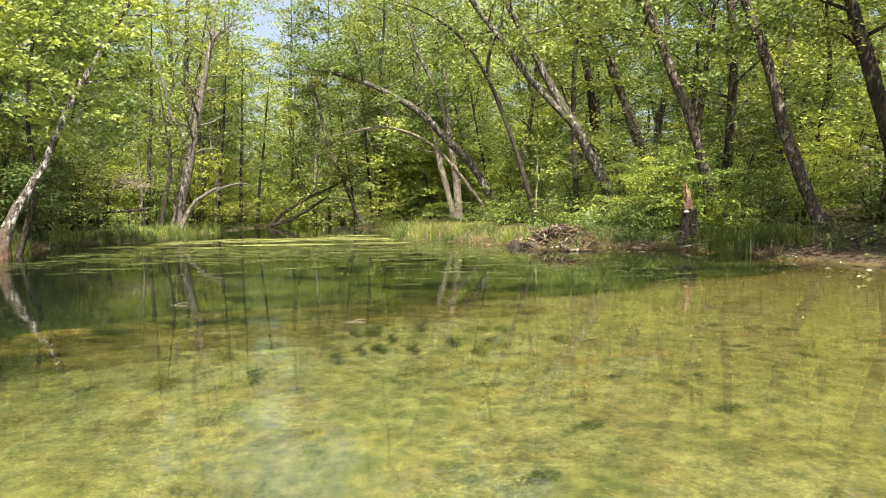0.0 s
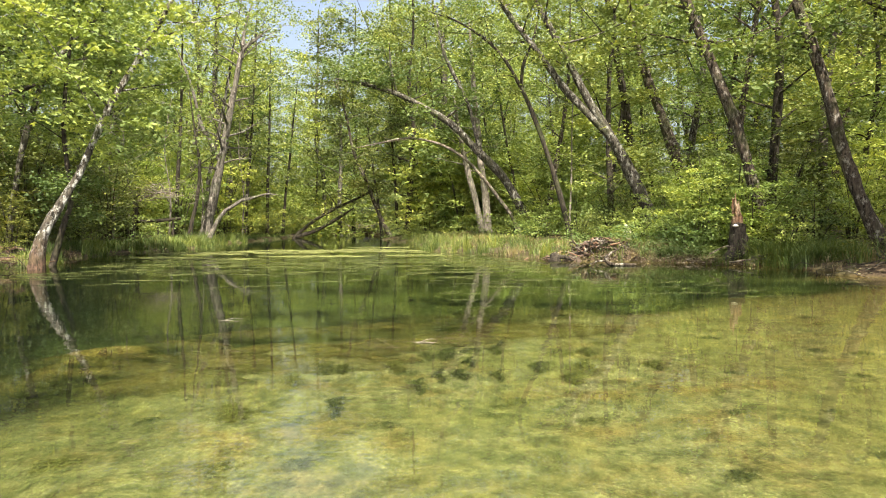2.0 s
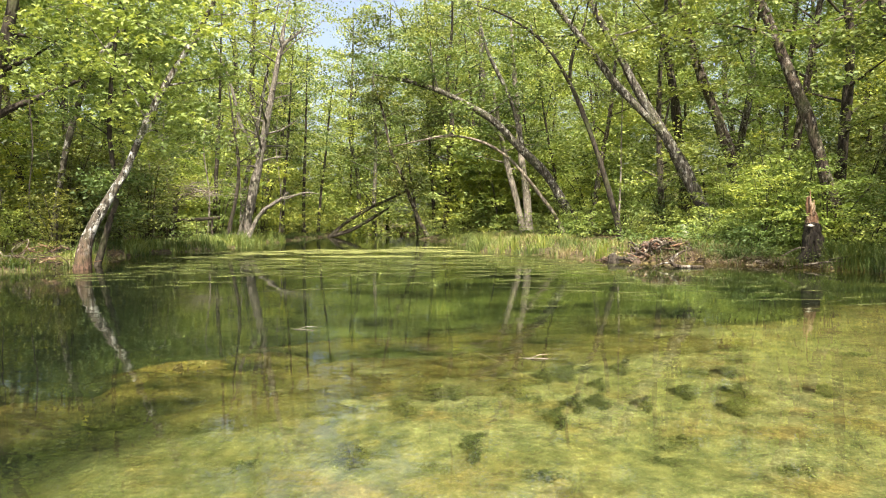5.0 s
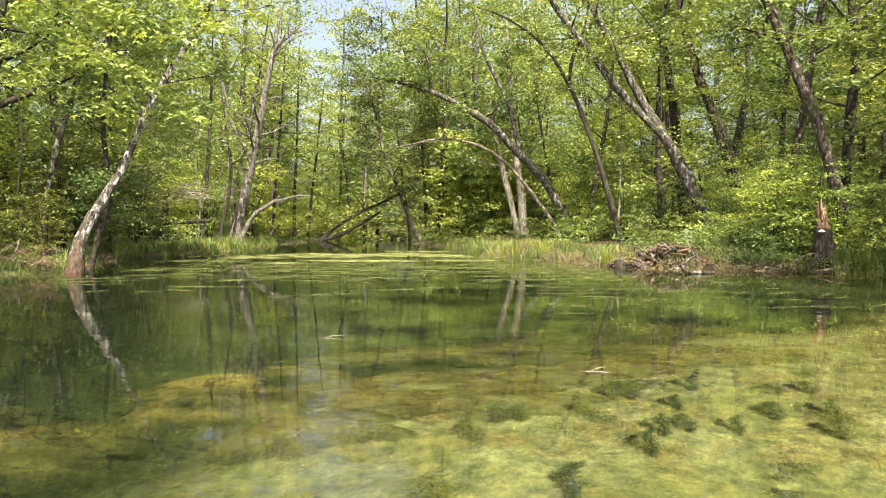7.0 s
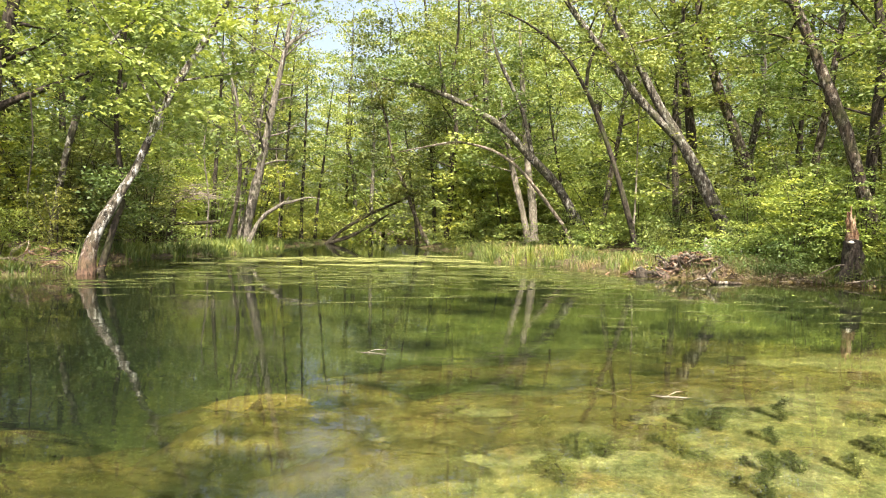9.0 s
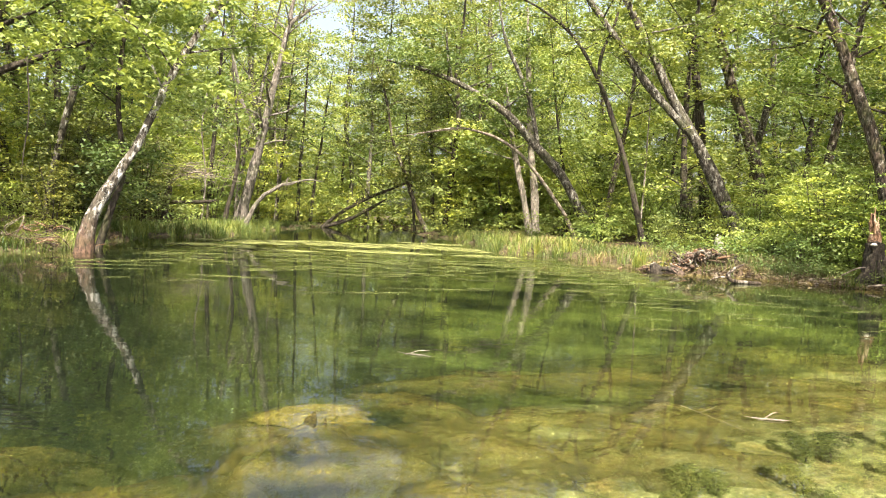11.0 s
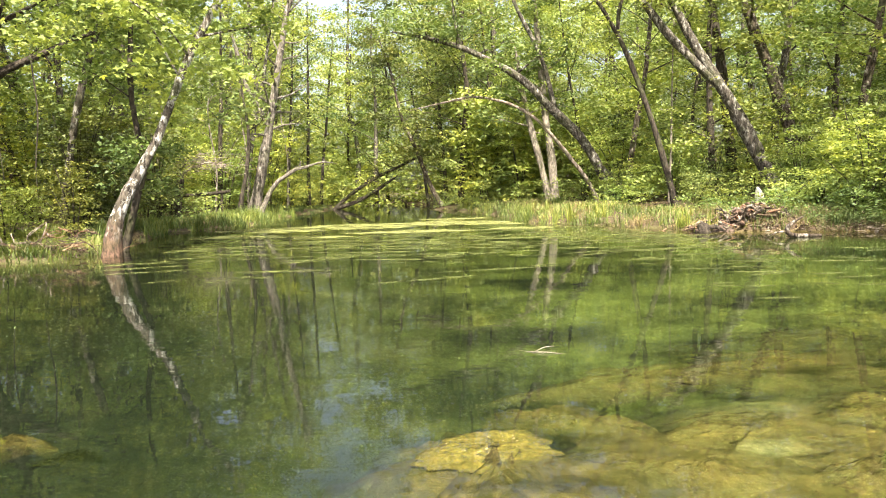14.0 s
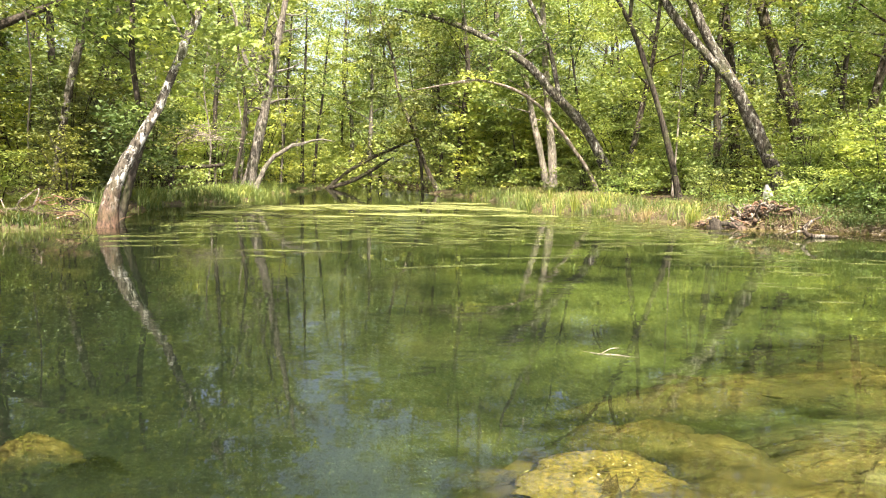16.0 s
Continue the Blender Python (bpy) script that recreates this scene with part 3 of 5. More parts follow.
for k in range(9):
    a = k * 0.7 + r.normal(0, 0.1)
    o = r.uniform(0.17, 0.29)
    pts = [(0.1 * np.cos(a), 0.1 * np.sin(a), 0.42 + r.uniform(-0.12, 0.1)), (0.16 * np.cos(a), 0.16 * np.sin(a), 0.3), (o * np.cos(a + 0.1), o * np.sin(a + 0.1), 0.2), (o * 1.25 * np.cos(a + 0.15), o * 1.25 * np.sin(a + 0.15), -0.1)]
    part("root", limb_mesh("root", BARK_RED, pts, [0.03, 0.034, 0.026, 0.014], sides=6, rough=0.16, rng=r), west_leaner, "reddish-brown root")
tree("slim_tree", "slim dark tree standing close behind the leaning one", [(-6.75, 16.6, 0.1), (-6.35, 16.67, 0.9), (-6.2, 16.75, 1.6), (-6.4, 16.9, 3.2), (-6.3, 17.2, 5.5), (-6.0, 17.4, 8.0)],
     [0.09, 0.07, 0.065, 0.055, 0.045, 0.025], BARK_DARK, LEAF_MID, 12, start=0.3, limbs=8, reach=0.9, leaf=0.095, count=100, group=WOODS)
tree("pale_stem_tree", "tree with a pale stem slanting up through lime leaves", [(-8.7, 18.8, 0.2), (-8.1, 18.4, 2.6), (-7.46, 18.27, 4.52), (-7.12, 18.44, 5.16), (-6.72, 18.64, 5.76), (-6.0, 19.0, 6.9), (-5.2, 19.2, 8.8)],
     [0.1, 0.085, 0.08, 0.075, 0.07, 0.06, 0.03], BARK_GREY, LEAF_LIME, 13, start=0.3, limbs=10, reach=1.5, leaf=0.12, count=44, maple=True, group=WOODS, extra_tips=box_tips(120, (-7.2, 19.4, 5.2), (2.3, 0.9, 2.5), 13))
# dark tree on the west bank with a long side limb
tree("dark_bank_tree", "dark-barked tree with one long bare side limb", [(-10.1, 17.3, 0.2), (-9.95, 17.5, 1.9), (-9.75, 17.6, 2.8), (-9.55, 17.7, 3.4), (-9.4, 17.8, 4.2), (-9.2, 17.9, 5.1), (-8.9, 18.1, 7.5), (-8.8, 18.2, 10.5)],
     [0.27, 0.23, 0.22, 0.21, 0.19, 0.17, 0.13, 0.05], BARK_DARK, LEAF_MID, 14, start=0.62, limbs=9, reach=2.0, leaf=0.11, count=80,
     extra=[([(-9.55, 17.7, 3.3), (-9.0, 17.75, 3.62), (-8.55, 17.85, 3.85), (-7.97, 18.1, 4.2), (-7.3, 18.2, 4.5)], [0.11, 0.085, 0.07, 0.05, 0.02])], group=WOODS)
# east bank
tree("slanting_tree", "brown-barked tree slanting out over the creek bank", [(10.9, 16.8, 0.3), (10.57, 16.93, 0.9), (10.27, 17.07, 2.05), (9.93, 17.24, 3.43), (9.61, 17.4, 4.39), (9.22, 17.58, 5.51), (8.77, 17.81, 6.79), (7.9, 18.1, 9.0), (7.3, 18.3, 11.5)],
     [0.21, 0.18, 0.165, 0.155, 0.15, 0.142, 0.135, 0.11, 0.05], BARK_BROWN, LEAF_MID, 15, start=0.62, limbs=9, reach=2.4, leaf=0.14, sides=12, group=WOODS)
tree("slanting_tree", "brown-barked tree slanting out over dark bank grass", [(12.35, 14.7, 0.25), (12.03, 14.88, 0.75), (11.73, 15.08, 1.63), (11.43, 15.28, 2.67), (11.17, 15.45, 3.93), (10.91, 15.63, 5.0), (10.57, 15.86, 6.24), (9.9, 16.2, 8.5), (9.4, 16.5, 11.5)],
     [0.22, 0.185, 0.168, 0.16, 0.152, 0.145, 0.135, 0.11, 0.05], BARK_BROWN, LEAF_MID, 16, start=0.62, limbs=9, reach=2.4, leaf=0.14, sides=12, group=WOODS)
tree("slanting_tree", "dark tree slanting toward the creek from the east wood", [(14.3, 14.55, 0.2), (14.07, 14.71, 0.6), (13.95, 14.81, 1.9), (13.66, 15.06, 3.4), (13.42, 15.26, 4.6), (13.18, 15.47, 5.75), (12.6, 15.8, 8.5), (12.2, 16.0, 12)],
     [0.3, 0.27, 0.24, 0.22, 0.2, 0.18, 0.14, 0.05], BARK_DARK, LEAF_MID, 17, start=0.6, limbs=10, reach=2.4, leaf=0.14, group=WOODS)
tree("forked_tree", "forked grey tree leaning over the east bank", [(10.75, 23.9, 0.5), (10.4, 24.0, 1.2), (9.87, 24.18, 2.36), (9.34, 24.35, 3.47), (8.73, 24.56, 4.59), (8.15, 24.75, 5.63), (7.66, 24.91, 6.66), (7.08, 25.11, 7.81), (6.48, 25.31, 9.07), (5.7, 25.6, 11.5)],
     [0.3, 0.265, 0.245, 0.23, 0.175, 0.158, 0.145, 0.132, 0.115, 0.055], BARK_GREY, LEAF_MID, 18, start=0.6, limbs=8, reach=2.0, leaf=0.14, sides=12,
     stems=[([(9.3, 24.4, 3.45), (9.0, 24.46, 4.05), (8.16, 24.75, 5.02), (7.38, 25.01, 5.96), (6.6, 25.27, 7.12), (5.9, 25.5, 8.09), (5.2, 25.73, 9.16), (4.2, 26.0, 11.0)],
             [0.14, 0.145, 0.135, 0.124, 0.11, 0.098, 0.088, 0.04])], group=WOODS)
tree("thin_tree", "thin dark tree curving up over the creek", [(7.75, 24.9, 0.35), (7.62, 24.95, 0.95), (7.32, 25.02, 2.07), (6.85, 25.14, 3.62), (6.4, 25.25, 4.86), (5.96, 25.37, 5.9), (5.29, 25.54, 7.06), (4.57, 25.72, 7.8), (3.55, 25.98, 8.47), (2.3, 26.2, 8.9)],
     [0.13, 0.115, 0.105, 0.1, 0.095, 0.085, 0.07, 0.055, 0.04, 0.02], BARK_DARK, LEAF_MID, 19, start=0.55, limbs=10, reach=1.5, leaf=0.13, count=36,
     extra=[([(5.96, 25.37, 5.9), (6.05, 25.4, 6.8), (6.5, 25.5, 8.0), (6.8, 25.6, 10.0)], [0.07, 0.06, 0.045, 0.02])], group=WOODS)
tree("arching_tree", "tall tree arching far over the creek in a long bow", [(7.8, 30.0, 0.35), (7.45, 30.05, 0.95), (6.97, 30.15, 1.6), (6.11, 30.31, 3.03), (5.01, 30.52, 4.15), (4.02, 30.7, 5.22), (2.78, 30.93, 6.03), (1.54, 31.17, 6.67), (0.29, 31.4, 7.06), (-1.2, 31.7, 7.4)],
     [0.34, 0.27, 0.24, 0.22, 0.2, 0.18, 0.155, 0.13, 0.1, 0.04], BARK_GREY, LEAF_MID, 20, start=0.6, limbs=9, reach=1.7, rise=0.6, leaf=0.16, count=40, extra_tips=box_tips(36, (0.8, 31.4, 8.0), (2.6, 0.9, 0.9), 20),
     extra=[([(1.54, 31.17, 6.67), (1.3, 31.3, 7.7), (1.2, 31.4, 9.0)], [0.06, 0.05, 0.02]), ([(5.2, 30.5, 4.0), (4.6, 30.5, 6.2), (3.6, 30.8, 8.4), (3.2, 31.0, 10.5)], [0.10, 0.085, 0.07, 0.03])], group=WOODS)
tree("dead_arch", "pale bare dead bough bent over in an arch", [(7.2, 31.3, 0.35), (6.8, 31.4, 1.2), (6.18, 31.5, 2.07), (5.42, 31.63, 3.05), (4.65, 31.75, 3.88), (3.62, 31.92, 4.51), (2.2, 32.15, 4.85), (1.04, 32.34, 4.68), (-0.53, 32.6, 4.37)],
     [0.11, 0.1, 0.09, 0.085, 0.075, 0.07, 0.06, 0.045, 0.015], DEADWOOD, None, 21, start=0.75, limbs=4, reach=0.9, rise=0.1, flare=0.3, category="dead tree")
tree("twin_tree", "pale twin-stemmed tree on the grassy point", [(6.2, 34.73, 0.2), (6.18, 34.75, 0.6), (6.02, 34.76, 2.46), (5.79, 34.79, 4.02), (5.61, 34.81, 5.86), (5.41, 34.84, 8.1), (5.2, 34.9, 11)],
     [0.27, 0.24, 0.2, 0.19, 0.17, 0.14, 0.05], BARK_PALE, LEAF_MID, 22, start=0.6, limbs=8, reach=2.0, leaf=0.16,
     stems=[([(5.95, 34.76, 0.3), (5.86, 34.78, 0.6), (5.52, 34.82, 2.18), (5.14, 34.87, 3.6), (4.77, 34.92, 5.3), (4.4, 35.0, 7.5)], [0.18, 0.17, 0.15, 0.14, 0.12, 0.05])], group=WOODS)
tree("leaning_tree", "dark tree leaning over the far bend of the creek", [(1.5, 40.1, 0.0), (1.2, 40.05, 0.4), (0.65, 40.03, 1.52), (-0.09, 40.01, 3.45), (-0.72, 39.99, 4.88), (-1.19, 39.97, 7.1), (-1.82, 39.95, 8.99)],
     [0.18, 0.15, 0.13, 0.12, 0.1, 0.07, 0.03], BARK_BROWN, LEAF_DEEP, 23, start=0.45, limbs=14, reach=1.9, leaf=0.17, count=50, group=WOODS, extra_tips=box_tips(80, (-0.6, 40.2, 9.6), (2.6, 1.8, 3.0), 23))
tree("fallen_trunk", "dark fallen trunk propped up from the water", [(-4.7, 43.8, -0.1), (-4.5, 43.84, 0.1), (-3.54, 43.95, 0.95), (-2.15, 44.13, 1.81), (-0.75, 44.32, 2.46), (0.6, 44.5, 3.1), (1.8, 44.7, 3.3)],
     [0.15, 0.145, 0.13, 0.115, 0.1, 0.08, 0.04], BARK_DARK, LEAF_DEEP, 24, start=0.3, limbs=12, reach=1.0, leaf=0.13, count=30, extra_tips=box_tips(16, (-2.2, 44.1, 1.5), (2.4, 0.6, 0.7), 36), flare=0.1,
     extra=[([(-4.5, 43.83, 0.05), (-3.19, 44.0, 0.5), (-1.8, 44.18, 1.3), (-0.9, 44.3, 1.9)], [0.13, 0.12, 0.1, 0.03])], category="dead tree")
tree("bent_trunk", "pale bent dead trunk curving up from the west bank", [(-6.55, 30.25, 0.0), (-6.4, 30.31, 0.34), (-6.1, 30.4, 1.02), (-5.78, 30.46, 1.46), (-5.49, 30.54, 1.66), (-5.1, 30.6, 1.93), (-4.81, 30.71, 2.0), (-4.1, 30.85, 2.2), (-3.5, 31.0, 2.15)],
     [0.17, 0.12, 0.105, 0.095, 0.085, 0.075, 0.065, 0.04, 0.012], BARK_SNAG, None, 25, start=0.6, limbs=5, reach=0.6, category="dead tree")
tree("snag", "tall dead snag with a pale broken, forking top", [(-6.95, 31.4, 0.1), (-6.85, 31.44, 0.5), (-6.43, 31.54, 2.51), (-6.12, 31.62, 4.01), (-5.87, 31.68, 5.51), (-5.58, 31.75, 7.02), (-5.26, 31.83, 8.53), (-4.74, 31.95, 9.08), (-4.14, 32.1, 9.63)],
     [0.32, 0.27, 0.22, 0.19, 0.165, 0.14, 0.11, 0.08, 0.02], BARK_SNAG, None, 26, start=0.3, limbs=28, reach=1.5, rise=0.35,
     extra=[([(-6.19, 31.6, 3.51), (-6.6, 31.5, 4.49), (-6.98, 31.41, 5.21), (-7.3, 31.33, 6.66), (-7.69, 31.24, 7.85), (-8.06, 31.15, 8.67)], [0.11, 0.1, 0.085, 0.065, 0.04, 0.015]),
            ([(-5.26, 31.83, 8.5), (-5.2, 31.9, 9.4), (-4.9, 32.0, 10.6)], [0.1, 0.08, 0.02])], category="dead tree")
tree("twiggy_tree", "thin-leaved tree with many grey twigs behind the snag", [(-7.9, 35.0, 0.1), (-7.6, 35.1, 3.0), (-7.0, 35.3, 6.0), (-6.5, 35.4, 9.0), (-6.0, 35.5, 12.0)],
     [0.14, 0.12, 0.1, 0.07, 0.02], BARK_GREY, LEAF_LIME, 33, start=0.3, limbs=22, reach=1.7, rise=0.5, leaf=0.13, count=26, group=WOODS, extra_tips=box_tips(90, (-5.6, 35.4, 10.2), (3.0, 1.4, 2.2), 33))
tree("thin_tree", "thin crooked dark tree on the west bank", [(-7.2, 30.0, 0.1), (-7.1, 30.05, 0.8), (-6.84, 30.1, 2.08), (-6.74, 30.13, 3.38), (-6.88, 30.09, 4.56), (-7.1, 30.0, 6.5)],
     [0.11, 0.1, 0.085, 0.07, 0.06, 0.02], BARK_DARK, LEAF_MID, 27, start=0.6, limbs=6, reach=1.0, leaf=0.15, count=20, group=WOODS)
tree("sapling", "straight thin sapling beside the curving tree", [(7.95, 25.91, 0.4), (7.95, 25.9, 1.2), (7.99, 25.9, 2.33), (8.01, 25.9, 4.77), (8.05, 25.9, 6.5)],
     [0.05, 0.045, 0.04, 0.03, 0.015], BARK_PALE, LEAF_LIME, 28, start=0.5, limbs=6, reach=0.8, leaf=0.13, count=24)
tree("dead_sapling", "pale bare dead sapling forking low among the shrubs", [(9.65, 26.8, 0.3), (9.75, 26.8, 1.2), (9.88, 26.8, 2.3), (10.35, 26.75, 2.8), (10.85, 26.7, 3.15)],
     [0.05, 0.042, 0.034, 0.02, 0.007], DEADWOOD, None, 34, start=0.5, limbs=4, reach=0.5, category="dead tree",
     extra=[([(9.88, 26.8, 2.3), (9.7, 26.8, 2.6), (9.45, 26.8, 2.95)], [0.03, 0.02, 0.006])])
tree("straight_tree", "brown tree rising behind the forked one", [(12.9, 26.4, 1.0), (12.5, 26.55, 3.0), (11.93, 26.79, 4.96), (11.42, 27.0, 6.42), (10.85, 27.22, 8.46), (10.4, 27.4, 11)],
     [0.27, 0.25, 0.22, 0.2, 0.17, 0.06], BARK_BROWN, LEAF_MID, 29, start=0.6, limbs=8, reach=2.2, leaf=0.16, group=WOODS)
tree("straight_tree", "dark straight tree behind the forked one", [(11.7, 28.6, 1.0), (11.3, 28.75, 4.0), (11.03, 28.86, 6.3), (10.75, 28.96, 7.97), (10.45, 29.06, 9.65), (10.2, 29.2, 12)],
     [0.24, 0.22, 0.2, 0.18, 0.15, 0.05], BARK_DARK, LEAF_MID, 30, start=0.6, limbs=8, reach=2.2, leaf=0.16, group=WOODS)


# out of view, added so that its dense crown shades the east shore
tree("overhanging_tree", "unseen tree added to shade the east shore", [(13.2, 8.6, 0.6), (12.9, 8.7, 2.5), (12.3, 8.9, 5.0), (11.4, 9.2, 7.5), (10.8, 9.4, 10.0)],
     [0.3, 0.26, 0.22, 0.16, 0.06], BARK_DARK, LEAF_MID, 31, start=0.5, limbs=14, reach=3.0, leaf=0.2, count=70, spray_r=0.8, group=WOODS, extra_tips=box_tips(150, (13.9, 8.8, 7.6), (3.0, 3.2, 1.3), 31))


# likewise unseen, added to throw shade behind the leaning tree
tree("overhanging_tree", "unseen tree added to shade the west shore", [(-12.6, 9.6, 0.3), (-12.3, 9.7, 2.5), (-11.8, 9.9, 5.0), (-11.2, 10.1, 7.5), (-10.8, 10.2, 10.0)],
     [0.3, 0.26, 0.22, 0.16, 0.06], BARK_DARK, LEAF_MID, 35, start=0.5, limbs=12, reach=2.4, leaf=0.2, count=70, spray_r=0.8, group=WOODS, extra_tips=box_tips(90, (-10.6, 10.0, 7.4), (2.4, 2.6, 1.4), 35))

for k, (x, y, tall) in enumerate(((-8.3, 31.0, 6.0), (-7.5, 33.2, 7.0), (-9.6, 28.2, 5.5), (-6.3, 36.5, 7.5), (-10.3, 31.8, 6.5))):
    z = float(height(x, y))
    tree("bare_sapling", "thin bare grey sapling with many fine twigs", [(x, y, z - 0.1), (x + 0.1, y, z + tall * 0.3), (x - 0.15, y + 0.1, z + tall * 0.65), (x + 0.2, y, z + tall)], [0.05, 0.042, 0.03, 0.01],
         BARK_PALE, None, 240 + k, start=0.25, limbs=16, reach=0.9, rise=0.7, category="sapling", group="bare saplings on the west bank", sides=6)

for k, (x, y, dx, tall, r0) in enumerate(((0.9, 43.5, -0.10, 9, 0.11), (1.8, 42.2, -0.05, 10, 0.13), (2.6, 45.0, 0.04, 11, 0.12), (3.2, 41.0, -0.12, 9, 0.10), (-5.8, 41.2, 0.02, 11, 0.12),
                                              (-6.6, 39.0, 0.05, 10.5, 0.11), (-5.6, 46.0, 0.08, 10, 0.12), (4.4, 39.0, -0.08, 11, 0.14), (-8.6, 33.2, 0.03, 10, 0.12), (-10.5, 27.2, 0.04, 11, 0.14))):
    z = float(height(x, y))
    tree("slender_tree", "slender dark-stemmed tree at the water's edge", [(x, y, z - 0.1), (x + dx * tall * 0.25, y, z + tall * 0.25), (x + dx * tall * 0.6, y + 0.2, z + tall * 0.5), (x + dx * tall * 0.9, y + 0.2, z + tall * 0.75), (x + dx * tall * 1.3, y, z + tall)],
         [r0, r0 * 0.85, r0 * 0.7, r0 * 0.5, 0.02], BARK_DARK, (LEAF_LIME, LEAF_MID)[k % 2], 200 + k, start=0.35, limbs=12, reach=1.5, rise=0.5, leaf=0.16, count=26, group=WOODS)


# ---- the wood behind ----
def wood_prototype(seed, tall, bark_m, leaf_m, lean, start, limbs, reach, r0, leaf, count):
    rng = np.random.default_rng(seed)
    pts = [(0, 0, -0.3)]
    x = y = 0.0
    for k in range(1, 6):
        x += lean * tall / 5 * rng.uniform(0.5, 1.4)
        y += rng.normal(0, 0.09) * tall / 5
        x += rng.normal(0, 0.07) * tall / 5
        pts.append((x, y, tall * k / 5))
    return tree("woodland_tree", "tall woodland tree in fresh spring leaf", pts, [r0, r0 * 0.85, r0 * 0.7, r0 * 0.55, r0 * 0.35, 0.03], bark_m, leaf_m, seed, start=start, limbs=limbs,
                reach=reach, rise=0.6, spray_r=0.8, count=count, leaf=leaf, flare=0.35, group=WOODS, sides=8, join=True)


protos = [wood_prototype(41, 15.0, BARK_DARK, LEAF_MID, 0.05, 0.14, 18, 2.7, 0.22, 0.15, 92),
          wood_prototype(42, 13.0, BARK_BROWN, LEAF_GOLD, 0.12, 0.2, 17, 2.5, 0.18, 0.145, 90),
          wood_prototype(43, 16.0, BARK_GREY, LEAF_LIME, 0.03, 0.25, 17, 2.8, 0.25, 0.15, 90),
          wood_prototype(44, 11.0, BARK_DARK, LEAF_LIME, 0.18, 0.12, 17, 2.3, 0.11, 0.14, 88),
          wood_prototype(45, 14.0, BARK_DARK, LEAF_MID, -0.04, 0.1, 19, 2.4, 0.15, 0.145, 88)]
rng = np.random.default_rng(7)
spots = []
for y_low, y_high, gap, tries in ((11, 34, 3.5, 2600), (34, 58, 3.6, 2200), (58, 84, 6.5, 900)):
    for _ in range(tries):
        y = rng.uniform(y_low, y_high)
        half = (y + 4) * 0.68 + 3
        x = rng.uniform(-half, half) - 0.5
        s, sidev = shore(np.array(x), np.array(y))
        near = 4.2 if sidev > 0 else 4.6
        if y > 36:
            near = 1.2
        if y > 34 and abs(x + 0.126 * y) < 2.4 and y < 60:
            continue
        if y < 34.5 and 20 < y and abs(x - 0.175 * y) < 1.5:
            continue
        if s < near or (abs(x + 8) < 2.6 and y < 32 and x > -10.8):
            continue
        if -12.5 < x < -6.5 and 26 < y < 38:
            continue
        if 10 < x < 15.5 and 12 < y < 19.5:
            continue
        if y < 26 and 0 < x < 12.5:
            continue
        if all((x - a) ** 2 + (y - b) ** 2 > gap**2 for a, b in spots):
            spots.append((x, y))
# (16.6, 9.0) stands out of view, added to darken the east wood's edge
for x, y in ((-4.6, 57.5), (4.2, 43.5), (3.0, 49.0), (-2.2, 52.0), (-14, -6), (-17, 4), (15, -4), (17, 5), (16.6, 9.0), (-9, -16), (6, -18), (0, -24), (-20, -18), (20, -14)):
    spots.append((x, y))
for k, (x, y) in enumerate(spots):
    z = float(height(x, y))
    size = rng.uniform(0.85, 1.15) * (0.9 if y > 54 and -11.5 < x < -2 else 1.35 if y > 56 and -22 < x < 9 else 1.0)
    along = (x + 0.8) / (y - 1.5)
    size *= 0.93 if y > 33 and 0.13 < along < 0.32 else 1.0
    turn = rng.uniform(0, 360)
    m = pose(x, y, z, 0, 0, turn)
    base = protos[rng.integers(len(protos))]
    if k < len(protos):
        base = protos[k]
        base.matrix_basis = m
        continue
    copy = copy_thing(base, m)
    copy.scale = (size, size, size * rng.uniform(0.9, 1.1))
    tagged(copy, "slender woodland tree in fresh spring leaf" if size < 0.95 else "")


# distant foliage that closes the view beyond the head of the creek
def far_foliage(seed, n, x0, x1, y0, y1, top, size):
    r = np.random.default_rng(seed)
    c = np.stack([r.uniform(x0, x1, n), r.uniform(y0, y1, n), r.uniform(0.3, 1.0, n) * 0], -1)
    crown = top * (0.72 + 0.2 * np.sin(c[:, 0] * 0.55 + 1) + 0.12 * np.sin(c[:, 0] * 1.7))
    crown = crown * (1 - 0.36 * np.exp(-(((c[:, 0] + 6.5) / 4.5) ** 2)))
    c[:, 2] = height(c[:, 0], c[:, 1]) + crown * r.random(n) ** 0.8
    pts = np.vstack([spray(q, r.uniform(0.6, 1.2), int(r.integers(14, 30)), r, 0.3) for q in c])
    return leaves(pts, size, r, 0.6, three=True, wide=0.68)


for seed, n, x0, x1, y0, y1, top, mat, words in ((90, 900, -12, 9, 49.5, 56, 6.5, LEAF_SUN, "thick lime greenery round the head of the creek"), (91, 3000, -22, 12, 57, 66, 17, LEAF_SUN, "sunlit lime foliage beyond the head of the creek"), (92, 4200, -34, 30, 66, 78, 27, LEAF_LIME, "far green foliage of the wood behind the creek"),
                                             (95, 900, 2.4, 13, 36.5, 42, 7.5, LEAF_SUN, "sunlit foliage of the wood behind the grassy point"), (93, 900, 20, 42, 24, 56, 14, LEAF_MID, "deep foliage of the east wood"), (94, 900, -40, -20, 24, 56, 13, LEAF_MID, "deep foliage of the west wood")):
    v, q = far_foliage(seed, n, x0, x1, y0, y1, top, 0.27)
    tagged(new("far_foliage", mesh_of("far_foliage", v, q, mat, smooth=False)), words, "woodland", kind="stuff")


